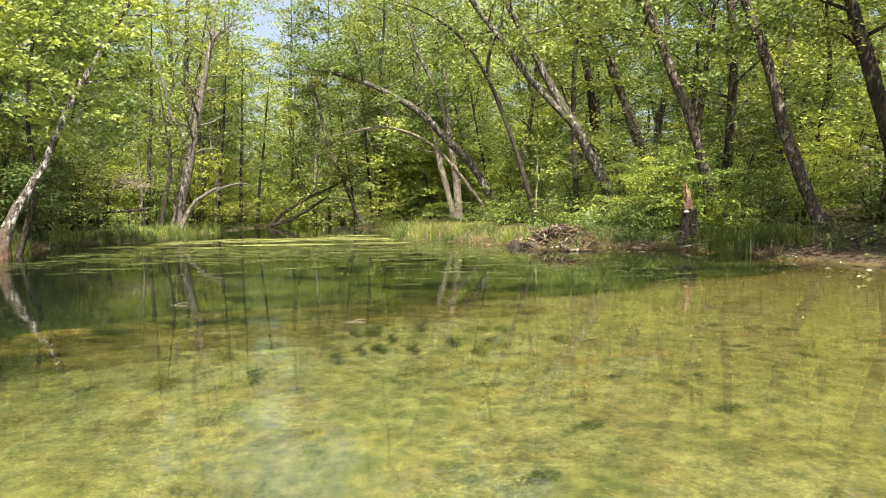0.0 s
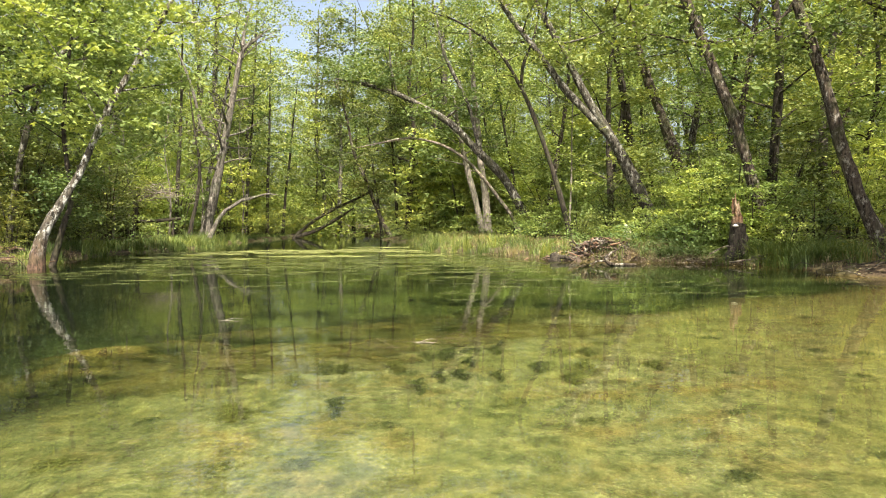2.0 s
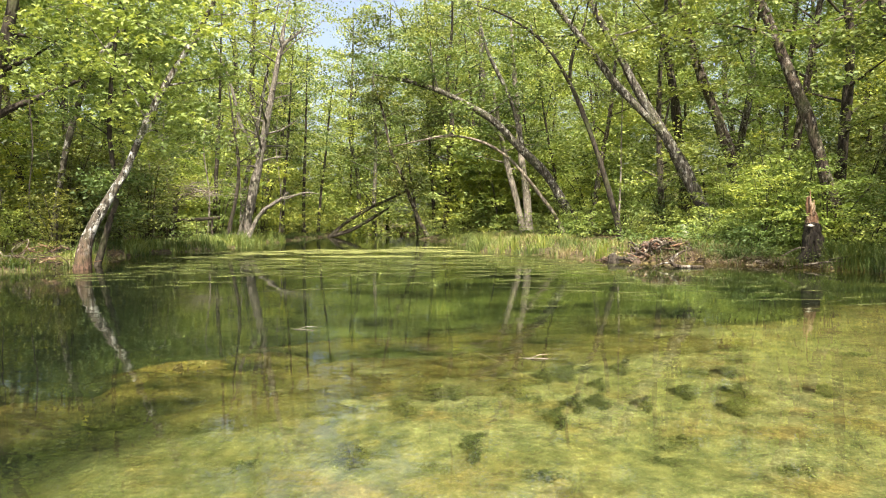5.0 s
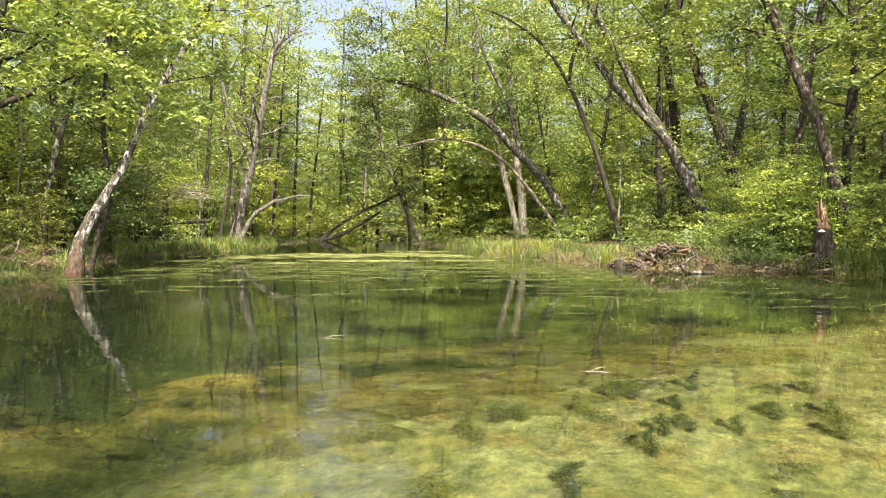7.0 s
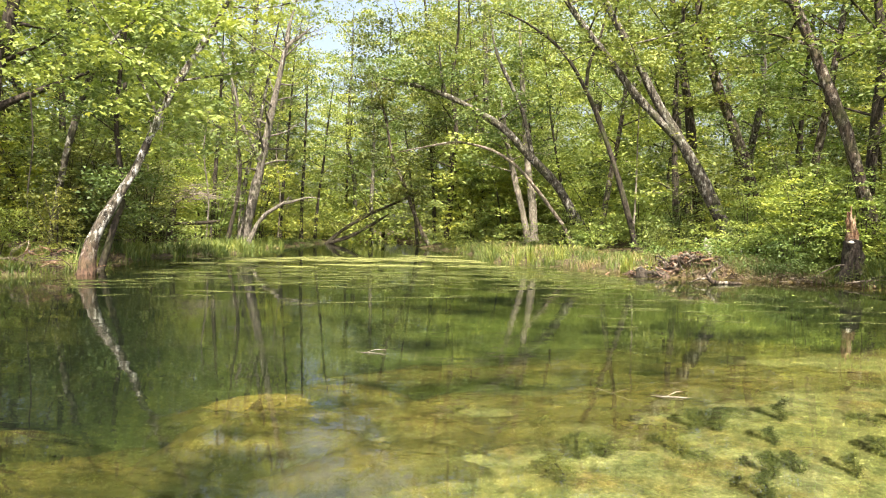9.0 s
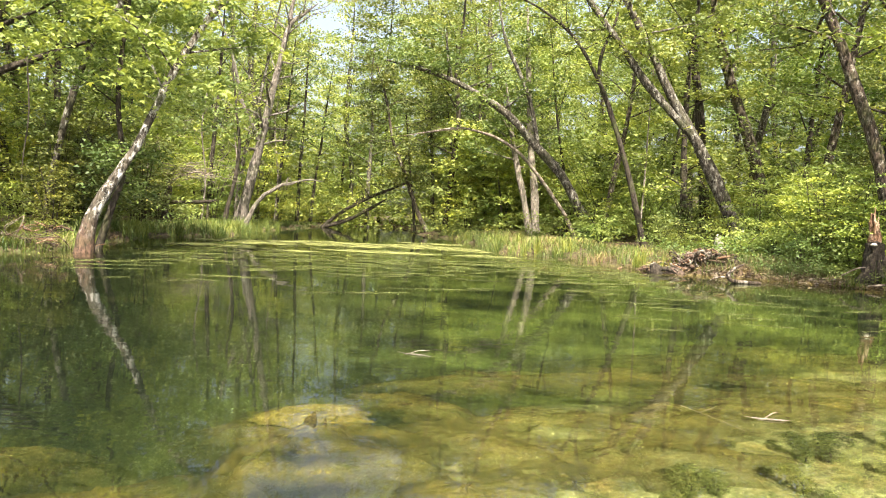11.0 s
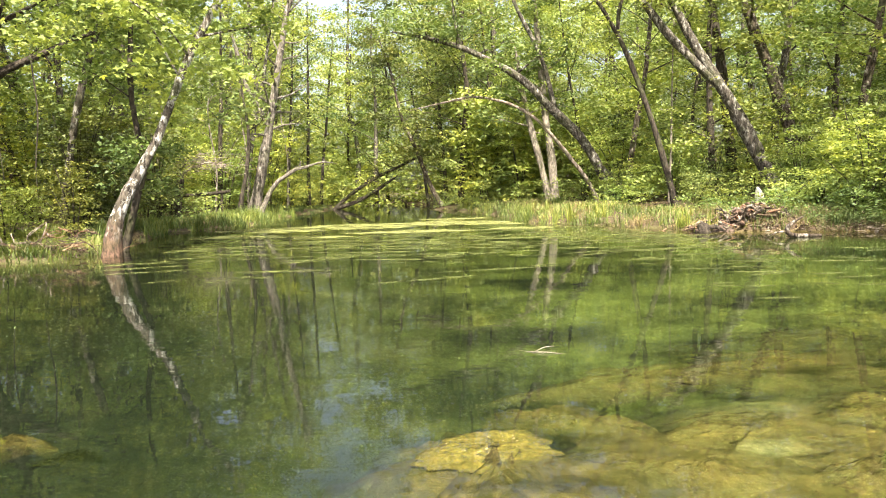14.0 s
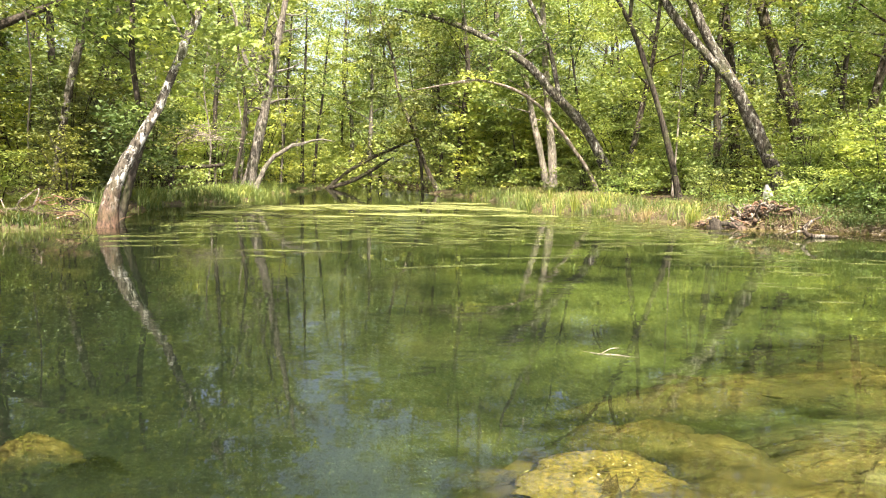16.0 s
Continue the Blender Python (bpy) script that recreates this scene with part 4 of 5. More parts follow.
# ---- understory ----
def bush_prototype(seed, tall, wide, leaf_m, leaf, sprays, count):
    """A many-stemmed shrub with flat layered sprays."""
    rng = np.random.default_rng(seed)
    root = thing("shrub", "leafy understory shrub with flat layered sprays", "shrub", "shrubs along the banks")
    tips = []
    for k in range(7):
        a = rng.random() * 6.28
        out = rng.uniform(0.25, 0.95) * wide
        h = tall * rng.uniform(0.55, 1.0)
        pts = [(0.1 * np.cos(a), 0.1 * np.sin(a), -0.15), (0.35 * out * np.cos(a), 0.35 * out * np.sin(a), 0.5 * h), (out * np.cos(a), out * np.sin(a), h)]
        part("stem", limb_mesh("stem", BARK_DARK, pts, [0.028, 0.02, 0.006], sides=5, steps=3, rng=rng), root)
        line = spline(pts, 6)
        for _ in range(sprays):
            i = rng.integers(3, len(line))
            tips.append(line[i] + rng.normal(0, 0.30 * wide, 3) * np.array([1, 1, 0.25]))
    for t in tips:
        t[2] = max(t[2], 0.12)
    part("crown", crown_mesh("crown", tips, 0.42, count, leaf, leaf_m, rng, 0.22, 0.5, three=True), root)
    return root


bushes = [bush_prototype(61, 2.6, 1.5, LEAF_GOLD, 0.09, 15, 50), bush_prototype(62, 2.0, 1.2, LEAF_MID, 0.085, 12, 50),
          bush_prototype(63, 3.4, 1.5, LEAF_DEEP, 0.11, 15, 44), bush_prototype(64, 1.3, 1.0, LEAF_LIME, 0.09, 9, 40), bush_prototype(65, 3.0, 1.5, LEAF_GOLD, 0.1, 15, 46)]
# kind 2 on the west bank: dark leaf colour stands in for the hollow's shade
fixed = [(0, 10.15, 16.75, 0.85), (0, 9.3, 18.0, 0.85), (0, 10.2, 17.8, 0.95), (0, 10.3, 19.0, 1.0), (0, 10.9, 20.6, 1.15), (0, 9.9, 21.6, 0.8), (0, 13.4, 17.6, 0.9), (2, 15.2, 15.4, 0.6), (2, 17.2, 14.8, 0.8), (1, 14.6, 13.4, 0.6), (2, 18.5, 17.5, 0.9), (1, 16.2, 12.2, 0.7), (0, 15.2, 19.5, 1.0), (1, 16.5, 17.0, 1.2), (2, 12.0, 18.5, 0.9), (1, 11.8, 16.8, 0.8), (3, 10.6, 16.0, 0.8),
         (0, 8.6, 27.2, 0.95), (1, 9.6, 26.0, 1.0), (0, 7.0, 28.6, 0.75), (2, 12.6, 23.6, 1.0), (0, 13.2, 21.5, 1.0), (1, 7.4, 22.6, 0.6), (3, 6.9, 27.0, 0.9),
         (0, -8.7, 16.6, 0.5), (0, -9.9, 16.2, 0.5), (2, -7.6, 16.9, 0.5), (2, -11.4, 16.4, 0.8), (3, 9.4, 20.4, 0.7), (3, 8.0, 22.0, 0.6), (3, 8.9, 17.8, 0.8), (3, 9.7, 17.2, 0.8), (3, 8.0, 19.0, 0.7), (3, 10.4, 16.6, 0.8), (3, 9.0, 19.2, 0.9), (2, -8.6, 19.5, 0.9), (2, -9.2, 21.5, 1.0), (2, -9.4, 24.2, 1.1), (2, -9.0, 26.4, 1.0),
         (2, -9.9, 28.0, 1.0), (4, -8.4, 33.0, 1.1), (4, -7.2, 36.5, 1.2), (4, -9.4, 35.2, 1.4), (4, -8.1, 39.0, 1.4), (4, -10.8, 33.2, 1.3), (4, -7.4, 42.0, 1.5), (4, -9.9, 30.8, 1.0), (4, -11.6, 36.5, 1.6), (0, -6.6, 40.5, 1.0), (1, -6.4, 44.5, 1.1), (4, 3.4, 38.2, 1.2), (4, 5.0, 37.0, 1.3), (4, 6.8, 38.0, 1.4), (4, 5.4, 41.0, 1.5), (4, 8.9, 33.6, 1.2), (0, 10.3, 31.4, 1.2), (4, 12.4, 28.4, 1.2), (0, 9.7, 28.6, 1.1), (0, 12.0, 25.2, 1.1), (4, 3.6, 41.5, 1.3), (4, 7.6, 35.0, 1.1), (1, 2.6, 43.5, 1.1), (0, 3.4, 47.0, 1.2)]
placed = []
for k, x, y, s in fixed:
    placed.append((k, x, y, s))
for _ in range(3000):
    y = 12 + 50 * rng.random() ** 1.3
    half = (y + 4) * 0.66 + 2
    x = rng.uniform(-half, half) - 0.5
    s, sidev = shore(np.array(x), np.array(y))
    if 20 < y < 34.5 and abs(x - 0.175 * y) < 1.6:
        continue
    if s < (3.0 if y < 34 else 0.8) or (0 < x < 9.5 and y < 25) or len(placed) > 160:
        continue
    if all((x - b) ** 2 + (y - c) ** 2 > 1.9**2 for _, b, c, _ in placed):
        placed.append(((0, 4, 1, 3, 2)[int(rng.integers(5))] if x > 0 else ((2, 1, 2) if y < 24 else (4, 1, 0))[int(rng.integers(3))], x, y, rng.uniform(0.9, 1.7)))
used = set()
for k, x, y, s in placed:
    m = pose(x, y, float(height(x, y)), 0, 0, rng.uniform(0, 360))
    if k not in used:
        used.add(k)
        bushes[k].matrix_basis = m @ Matrix.Diagonal((s, s, s, 1))
    else:
        copy_thing(bushes[k], m).scale = (s, s, s)


# ---- banks: grass, litter, low plants ----
def blob(cx, cy, rx, ry, turn, top, rim, rng, rings=5, sides=26, wob=0.28, dome=1.0):
    """A low uneven cushion: domed to top in its middle, rim at its edge."""
    a = np.arange(sides) / sides * 2 * np.pi
    ph = rng.random(4) * 6.28
    out = 1 + wob * (0.5 * np.sin(2 * a + ph[0]) + 0.4 * np.sin(3 * a + ph[1]) + 0.35 * np.sin(5 * a + ph[2]) + 0.25 * np.sin(9 * a + ph[3])) + rng.normal(0, wob * 0.2, sides)
    v = [(cx, cy, top)]
    for k in range(1, rings + 1):
        f = k / rings
        x, y = rx * out * f * np.cos(a), ry * out * f * np.sin(a)
        z = rim + (top - rim) * (1 - f**2) ** dome + rng.normal(0, 0.06 * abs(top - rim), sides) * (k < rings)
        v += list(zip(cx + x * np.cos(turn) - y * np.sin(turn), cy + x * np.sin(turn) + y * np.cos(turn), z))
    tri = [(0, 1 + j, 1 + (j + 1) % sides) for j in range(sides)]
    for k in range(rings - 1):
        b = 1 + k * sides
        for j in range(sides):
            tri += [(b + j, b + sides + j, b + sides + (j + 1) % sides), (b + j, b + sides + (j + 1) % sides, b + (j + 1) % sides)]
    return np.array(v, float), np.array(tri)


def blades(points, tall, rng, wide=0.014, bend=0.35):
    """Bent blades: two quads each, standing at the points."""
    p = np.asarray(points, float)
    n = len(p)
    a = rng.random(n) * 2 * np.pi
    d = np.stack([np.cos(a), np.sin(a), np.zeros(n)], -1)
    s = np.stack([-np.sin(a), np.cos(a), np.zeros(n)], -1)
    h = tall * rng.uniform(0.45, 1.3, n)[:, None]
    w = wide * rng.uniform(0.7, 1.4, n)[:, None]
    b = bend * h * rng.uniform(0.2, 1.3, n)[:, None]
    up = np.array([0, 0, 1.0])
    mid, tip = p + up * h * 0.6 + d * b * 0.35, p + up * h + d * b
    v = np.stack([p - s * w, p + s * w, mid - s * w * 0.8, mid + s * w * 0.8, tip - s * w * 0.15, tip + s * w * 0.15], 1).reshape(-1, 3)
    k = np.arange(n)[:, None] * 6
    return v, np.vstack([k + [0, 1, 3, 2], k + [2, 3, 5, 4]])


def scatter(n, x0, x1, y0, y1, low, high, rng, side=0, clump=0.0):
    """Places on land between two ways from the shore; clump draws them together into tufts."""
    x, y = rng.uniform(x0, x1, n), rng.uniform(y0, y1, n)
    if clump:
        tx, ty = rng.uniform(x0, x1, n // 40), rng.uniform(y0, y1, n // 40)
        pick = rng.integers(0, n // 40, n)
        x, y = tx[pick] + rng.normal(0, clump, n), ty[pick] + rng.normal(0, clump, n)
    s, sv = shore(x, y)
    keep = (s > low) & (s < high) & ((side == 0) | (sv == side))
    x, y = x[keep], y[keep]
    return np.stack([x, y, height(x, y) - 0.02], -1)


def stuff(name, label, category, v, q, material):
    ob = new(name, mesh_of(name, v, q, material, smooth=False))
    return tagged(ob, label, category, kind="stuff")


g = np.random.default_rng(21)


def clear_pile(p):
    """Leaves the driftwood shore bare."""
    return p[~((p[:, 0] > 5.6) & (p[:, 0] < 10.2) & (p[:, 1] > 14.8) & (p[:, 1] < 19.2) & (np.random.default_rng(3).random(len(p)) < 0.7))]


def lush(p):
    """Leaves the ground by the leaning tree's roots to dead stalks."""
    return p[~((p[:, 0] > -7.7) & (p[:, 1] > 13.6) & (p[:, 1] < 16.6) & (np.random.default_rng(6).random(len(p)) < 0.35))]


stuff("grass", "upright yellow-green grass clumps at the west waterline", "grass", *blades(scatter(16000, -9.2, -5.2, 21, 33, -0.12, 0.7, g, -1, 0.13), 0.3, g, 0.011, 0.7), GRASS)
stuff("dry_stalks", "tangled dead stalks beside the leaning tree", "dry grass", *blades(scatter(1300, -8.0, -6.2, 13.6, 16.4, 0.0, 1.2, g, -1, 0.12), 0.26, g, 0.005, 1.1), STRAW)
point = clear_pile(scatter(27000, 2, 11, 17, 38, -0.12, 3.6, g, 1, 0.13))
stuff("grass", "bright green grass tufts on the grassy east point", "grass", *blades(point, 0.23, g, 0.008, 0.9), GRASS)
stuff("grass", "dense grass fringe at the east waterline", "grass", *blades(clear_pile(scatter(14000, 2, 9.5, 14, 38, -0.15, 0.8, g, 1, 0.10)), 0.28, g, 0.008, 0.7), GRASS)
stuff("grass", "fresh grass tufts along the west bank", "grass", *blades(scatter(44000, -14, -4, 11, 46, -0.12, 2.4, g, -1, 0.12), 0.19, g, 0.009, 1.2), GRASS)
stuff("grass", "thin green grass over the driftwood shore", "grass", *blades(scatter(3600, 7.4, 10.6, 14.6, 18.2, -0.08, 1.5, g, 1, 0.1), 0.16, g, 0.008, 1.3), GRASS)
stuff("dry_stalks", "matted dead stalks on the driftwood shore", "dry grass", *blades(scatter(4000, 6.6, 10.6, 14.6, 18.2, -0.08, 0.9, g, 1, 0.16), 0.11, g, 0.004, 1.8), STRAW)
stuff("dry_stalks", "straw-coloured dead stalks among the bank grass", "dry grass", *blades(scatter(20000, 2, 12, 13.5, 36, -0.05, 3.4, g, 1, 0.15), 0.24, g, 0.005, 1.0), STRAW)
stuff("dry_stalks", "straw-coloured dead stalks round the leaning tree's roots", "dry grass", *blades(scatter(3600, -11, -5, 12, 36, -0.1, 1.8, g, -1, 0.2), 0.2, g, 0.005, 1.1), STRAW)
for x0, x1, y0, y1, side, words in ((2, 9.5, 16.5, 36, 1, "tall grass tufts standing along the east waterline"), (-9, -5, 15.5, 36, -1, "tall grass tufts standing along the west waterline")):
    stuff("grass", words, "grass", *blades(clear_pile(scatter(7500, x0, x1, y0, y1, -0.15, 0.9, g, side, 0.07)), 0.42, g, 0.008, 0.55), GRASS)
east_dark = np.vstack([scatter(5200, 9.6, 11.3, 14.4, 16.4, -0.1, 2.5, g, 1, 0.12), scatter(1800, 10.5, 15, 9, 14.5, 0.2, 3.5, g, 1, 0.12)])
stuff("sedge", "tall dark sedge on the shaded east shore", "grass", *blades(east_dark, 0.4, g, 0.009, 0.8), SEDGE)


def low_growth(n, x0, x1, y0, y1, low, high, side, seed, size, lift):
    r = np.random.default_rng(seed)
    p = scatter(n, x0, x1, y0, y1, low, high, r, side)
    pts = np.vstack([spray(c + [0, 0, r.uniform(0.08, lift)], r.uniform(0.22, 0.42), int(r.integers(10, 22)), r, 0.3) for c in p])
    return leaves(pts, size, r, 0.5)


stuff("undergrowth", "low leafy plants on the floor of the east wood", "undergrowth", *low_growth(1500, 4, 24, 17, 40, 2.6, 14, 1, 31, 0.1, 1.1), LEAF_LIME)
stuff("undergrowth", "low leafy plants on the floor of the west wood", "undergrowth", *low_growth(600, -24, -6, 13, 22, 1.4, 12, -1, 32, 0.1, 0.9), LEAF_MID)
stuff("undergrowth", "light low plants on the floor of the far west wood", "undergrowth", *low_growth(1100, -24, -6, 22, 44, 1.0, 12, -1, 41, 0.11, 1.0), LEAF_LIME)
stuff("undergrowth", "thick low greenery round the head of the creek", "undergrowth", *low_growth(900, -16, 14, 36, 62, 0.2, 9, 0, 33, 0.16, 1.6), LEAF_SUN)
stuff("undergrowth", "sprawling weeds behind the driftwood", "undergrowth", *low_growth(260, 6, 12, 15.5, 21, 0.6, 5, 1, 34, 0.085, 0.6), LEAF_LIME)
shore_litter = scatter(9000, 5.4, 10.2, 15, 19.6, -0.1, 0.8, g, 1)
stuff("leaf_litter", "tan and pinkish dead leaves along the driftwood shore", "fallen leaves", *leaves(shore_litter + [0, 0, 0.04], 0.07, g, 0.5, 0.0, 0.6), STRAW)
litter_at = scatter(26000, -13, 14, 12, 34, 0.02, 5, g)
stuff("leaf_litter", "dry brown fallen leaves on the banks", "fallen leaves", *leaves(litter_at + [0, 0, 0.035], 0.075, g, 0.35, 0.0, 0.7), STRAW)

stuff("grass", "lush green grass on the low west bank", "grass", *blades(lush(scatter(40000, -13, -6.6, 11.5, 17.5, -0.12, 3.4, g, -1, 0.11)), 0.18, g, 0.008, 1.2), GRASS)
stuff("undergrowth", "small broad-leaved weeds in the grass of the east point", "undergrowth", *low_growth(420, 2, 11, 17, 36, 0.1, 3.6, 1, 35, 0.06, 0.16), LEAF_LIME)
stuff("undergrowth", "small broad-leaved weeds along the west waterline", "undergrowth", *low_growth(420, -13, -4, 12, 46, 0.05, 2.4, -1, 36, 0.06, 0.2), LEAF_MID)
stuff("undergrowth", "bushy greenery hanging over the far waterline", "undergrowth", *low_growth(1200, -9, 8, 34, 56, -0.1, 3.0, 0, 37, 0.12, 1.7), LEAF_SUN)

stuff("undergrowth", "leafy weeds covering the far east bank", "undergrowth", *low_growth(420, 0, 7, 36, 48, -0.08, 2.2, 1, 38, 0.12, 0.7), LEAF_MID)

# ---- stumps, driftwood, stones ----
stump = thing("broken_stump", "broken stump, charred dark below and rotten orange above", "stump", at=(9.42, 16.1, 0.3))
part("base", limb_mesh("base", BARK_DARK, [(0, 0, -0.3), (0, 0, 0.05), (-0.02, 0.0, 0.4), (-0.03, 0.0, 0.66)], [0.26, 0.21, 0.185, 0.17], sides=11, flare=0.35, rough=0.09), stump)
part("broken_wood", limb_mesh("broken_wood", ROTWOOD, [(-0.02, 0, 0.6), (-0.05, 0.0, 0.85), (-0.09, 0.02, 1.1), (-0.11, 0.03, 1.28)], [0.11, 0.10, 0.075, 0.03], sides=11, rough=0.16), stump, "splintered orange heartwood")
for dx, dy, h, r in ((-0.12, -0.05, 1.42, 0.03), (-0.04, -0.06, 1.22, 0.035), (-0.15, 0.02, 1.3, 0.035), (0.0, 0.03, 1.08, 0.035)):
    part("splinter", limb_mesh("splinter", ROTWOOD, [(dx * 0.8, dy, 0.85), (dx, dy, (h + 0.85) / 2), (dx * 1.05, dy, h)], [r, r * 0.8, 0.006], sides=5), stump)
for z, w in ((0.64, 0.085),):
    bm = bmesh.new()
    bmesh.ops.create_icosphere(bm, subdivisions=2, radius=1)
    for vert in bm.verts:
        vert.co = Vector((vert.co.x * w - 0.16, vert.co.y * w * 0.8 - 0.15, z + vert.co.z * 0.035 - 0.04 * (vert.co.x**2 + vert.co.y**2) * (vert.co.z > 0)))
    me = bpy.data.meshes.new("bracket_fungus")
    bm.to_mesh(me)
    bm.free()
    me.materials.append(FUNGUS)
    part("bracket_fungus", me, stump, "white bracket fungus")

g = np.random.default_rng(51)
pile = thing("driftwood_pile", "tangled pile of pale driftwood and roots at the waterline", "driftwood", at=(6.75, 18.15, -0.02))
v, f = blob(-0.2, 0.1, 0.95, 0.45, 0.1, 0.27, -0.1, g, 10, 36, 0.3, 0.7)
v += g.normal(0, 0.022, v.shape)
part("root_mass", mesh_of("root_mass", v, f, ROOTMASS), pile, "earthy brown root mass")
for k in range(190):
    a = g.uniform(-0.9, 0.9) + (np.pi if g.random() < 0.5 else 0) + (g.uniform(0.6, 1.2) if k % 4 == 0 else 0)
    long = g.uniform(0.1, 0.42)
    c = np.array([g.normal(-0.1, 0.62), g.uniform(-0.45, 0.75), 0.0])
    c[2] = (0.1 + 0.36 * (1 - (c[1] / 0.9) ** 2) + g.uniform(-0.04, 0.12)) * max(0.12, 1 - (c[0] / 1.15) ** 2)
    d = np.array([np.cos(a), np.sin(a), g.normal(0, 0.22)]) * long / 2
    r = g.uniform(0.01, 0.03) if k % 8 else 0.05
    part("branch", limb_mesh("branch", (ROTWOOD, BARK_RED, BARK_PALE, BARK_RED, BARK_BROWN)[k % 5], [c - d, c + g.normal(0, 0.07, 3), c + d], [r, r * 0.9, r * 0.4], sides=6, steps=4, rough=0.12, rng=g), pile)
for k in range(9):
    a = g.uniform(0, 6.28)
    c = np.array([g.uniform(-1.0, 0.8), g.uniform(-0.3, 0.3), 0.12])
    pts = [c, c + [0.15 * np.cos(a), 0.15 * np.sin(a), 0.2], c + [0.3 * np.cos(a + 0.8), 0.3 * np.sin(a + 0.8), g.uniform(0.3, 0.5)]]
    part("root", limb_mesh("root", BARK_BROWN, pts, [0.045, 0.03, 0.01], sides=6, rng=g), pile)
band = scatter(1500, 6.2, 10.4, 14.8, 18.4, -0.12, 0.35, g, 1)
a, long = g.normal(0.2, 0.7, len(band)), g.uniform(0.05, 0.22, len(band))
run, r0 = np.stack([np.cos(a), np.sin(a), g.normal(0, 0.25, len(band))], -1) * long[:, None], g.uniform(0.004, 0.013, len(band))
chips = [tube([p + [0, 0, 0.03], p + d * 0.5 + [0, 0, 0.045], p + d + [0, 0, 0.04]], [q, q, q * 0.5], sides=4, steps=1, rough=0.1, rng=g)[:2] for p, d, q in zip(band, run, r0)]
stuff("twig_litter", "tan twigs and bark chips washed up along the east waterline", "twigs", *joined(chips), DEADWOOD)
pile2 = thing("driftwood_pile", "low scatter of driftwood and bark below the stump", "driftwood", at=(8.9, 16.0, 0.05))
for k in range(24):
    c = np.array([g.uniform(-1.2, 1.3), g.uniform(-0.6, 0.3) - 0.0, g.uniform(0.05, 0.2)])
    a, long = g.normal(0, 0.5), g.uniform(0.3, 1.0)
    d = np.array([np.cos(a), np.sin(a), g.normal(0, 0.12)]) * long / 2
    c[2] += float(height(8.9 + c[0], 16.0 + c[1])) * 0.9
    r = g.uniform(0.012, 0.04)
    part("branch", limb_mesh("branch", (DEADWOOD, BARK_BROWN, BARK_DARK)[k % 3], [c - d, c + g.normal(0, 0.05, 3), c + d], [r, r * 0.9, r * 0.4], sides=6, steps=4, rng=g), pile2)

pale = thing("bleached_stump", "bleached white stump at the foot of the forked tree", "stump", at=(8.55, 21.2, 0.42))
part("trunk", limb_mesh("trunk", STONE, [(0, 0, -0.3), (0.0, 0, 0.1), (-0.05, 0, 0.34), (-0.1, 0, 0.52)], [0.16, 0.125, 0.11, 0.035], sides=10, rough=0.1, flare=0.4), pale)
nub = thing("waterside_stump", "small dark stump standing in the shallows", "stump", at=(5.35, 17.85, -0.2))
part("trunk", limb_mesh("trunk", BARK_DARK, [(0, 0, -0.1), (0.02, 0, 0.2), (0.0, 0, 0.38)], [0.2, 0.17, 0.1], sides=9, rough=0.14, flare=0.3), nub)
part("root", limb_mesh("root", BARK_DARK, [(0.1, 0, 0.3), (0.3, -0.05, 0.3), (0.5, -0.05, 0.2)], [0.06, 0.05, 0.02], sides=6), nub)
peg = thing("waterside_stump", "grey weathered peg in the shallows by the grass", "stump", at=(3.88, 21.95, -0.2))
part("trunk", limb_mesh("trunk", DEADWOOD, [(0, 0, -0.1), (0.03, 0, 0.25), (0.05, 0, 0.42)], [0.09, 0.08, 0.06], sides=8), peg)
hook = thing("hooked_branch", "dark hooked branch rising from the shallow water", "branch", at=(6.25, 15.75, 0.0))
part("branch", limb_mesh("branch", BARK_BROWN, [(0.55, 0.1, 0.02), (0.2, 0.0, 0.03), (-0.1, 0, 0.05), (-0.2, 0, 0.16), (-0.08, 0, 0.3), (0.12, 0, 0.4)], [0.03, 0.04, 0.045, 0.045, 0.035, 0.015], sides=7), hook)
part("twig", limb_mesh("twig", BARK_BROWN, [(-0.2, 0, 0.12), (-0.42, 0, 0.1), (-0.6, 0.05, 0.01)], [0.025, 0.02, 0.008], sides=6), hook)

# windfall log propped on posts of dead wood, west bank
rail = thing("propped_log", "dark log lying across short upright trunks", "log", at=(-8.4, 29.7, 0.2))
part("log", limb_mesh("log", BARK_DARK, [(-0.75, -0.2, 0.8), (0.1, 0.05, 0.84), (0.9, 0.27, 0.93)], [0.075, 0.08, 0.06], sides=9), rail)
part("post", limb_mesh("post", BARK_DARK, [(0.62, 0.2, -0.15), (0.6, 0.2, 0.4), (0.62, 0.2, 0.86)], [0.07, 0.055, 0.05], sides=8), rail)
part("post", limb_mesh("post", BARK_DARK, [(0.05, 0.04, -0.15), (0.04, 0.04, 0.4), (0.03, 0.04, 0.78)], [0.045, 0.04, 0.035], sides=8), rail)
snapped = thing("snapped_trunk", "dark snapped trunk with a crooked top", "stump", at=(-9.15, 29.3, 0.15))
part("trunk", limb_mesh("trunk", BARK_DARK, [(-0.1, 0, -0.1), (-0.05, 0, 0.5), (0.1, 0, 1.4), (0.0, 0, 1.7), (0.25, 0.05, 2.0)], [0.14, 0.1, 0.085, 0.07, 0.02], sides=9), snapped)
brush = thing("dead_brush", "grey tangle of dead twigs over the propped log", "dead branches", at=(-8.5, 29.4, 2.1))
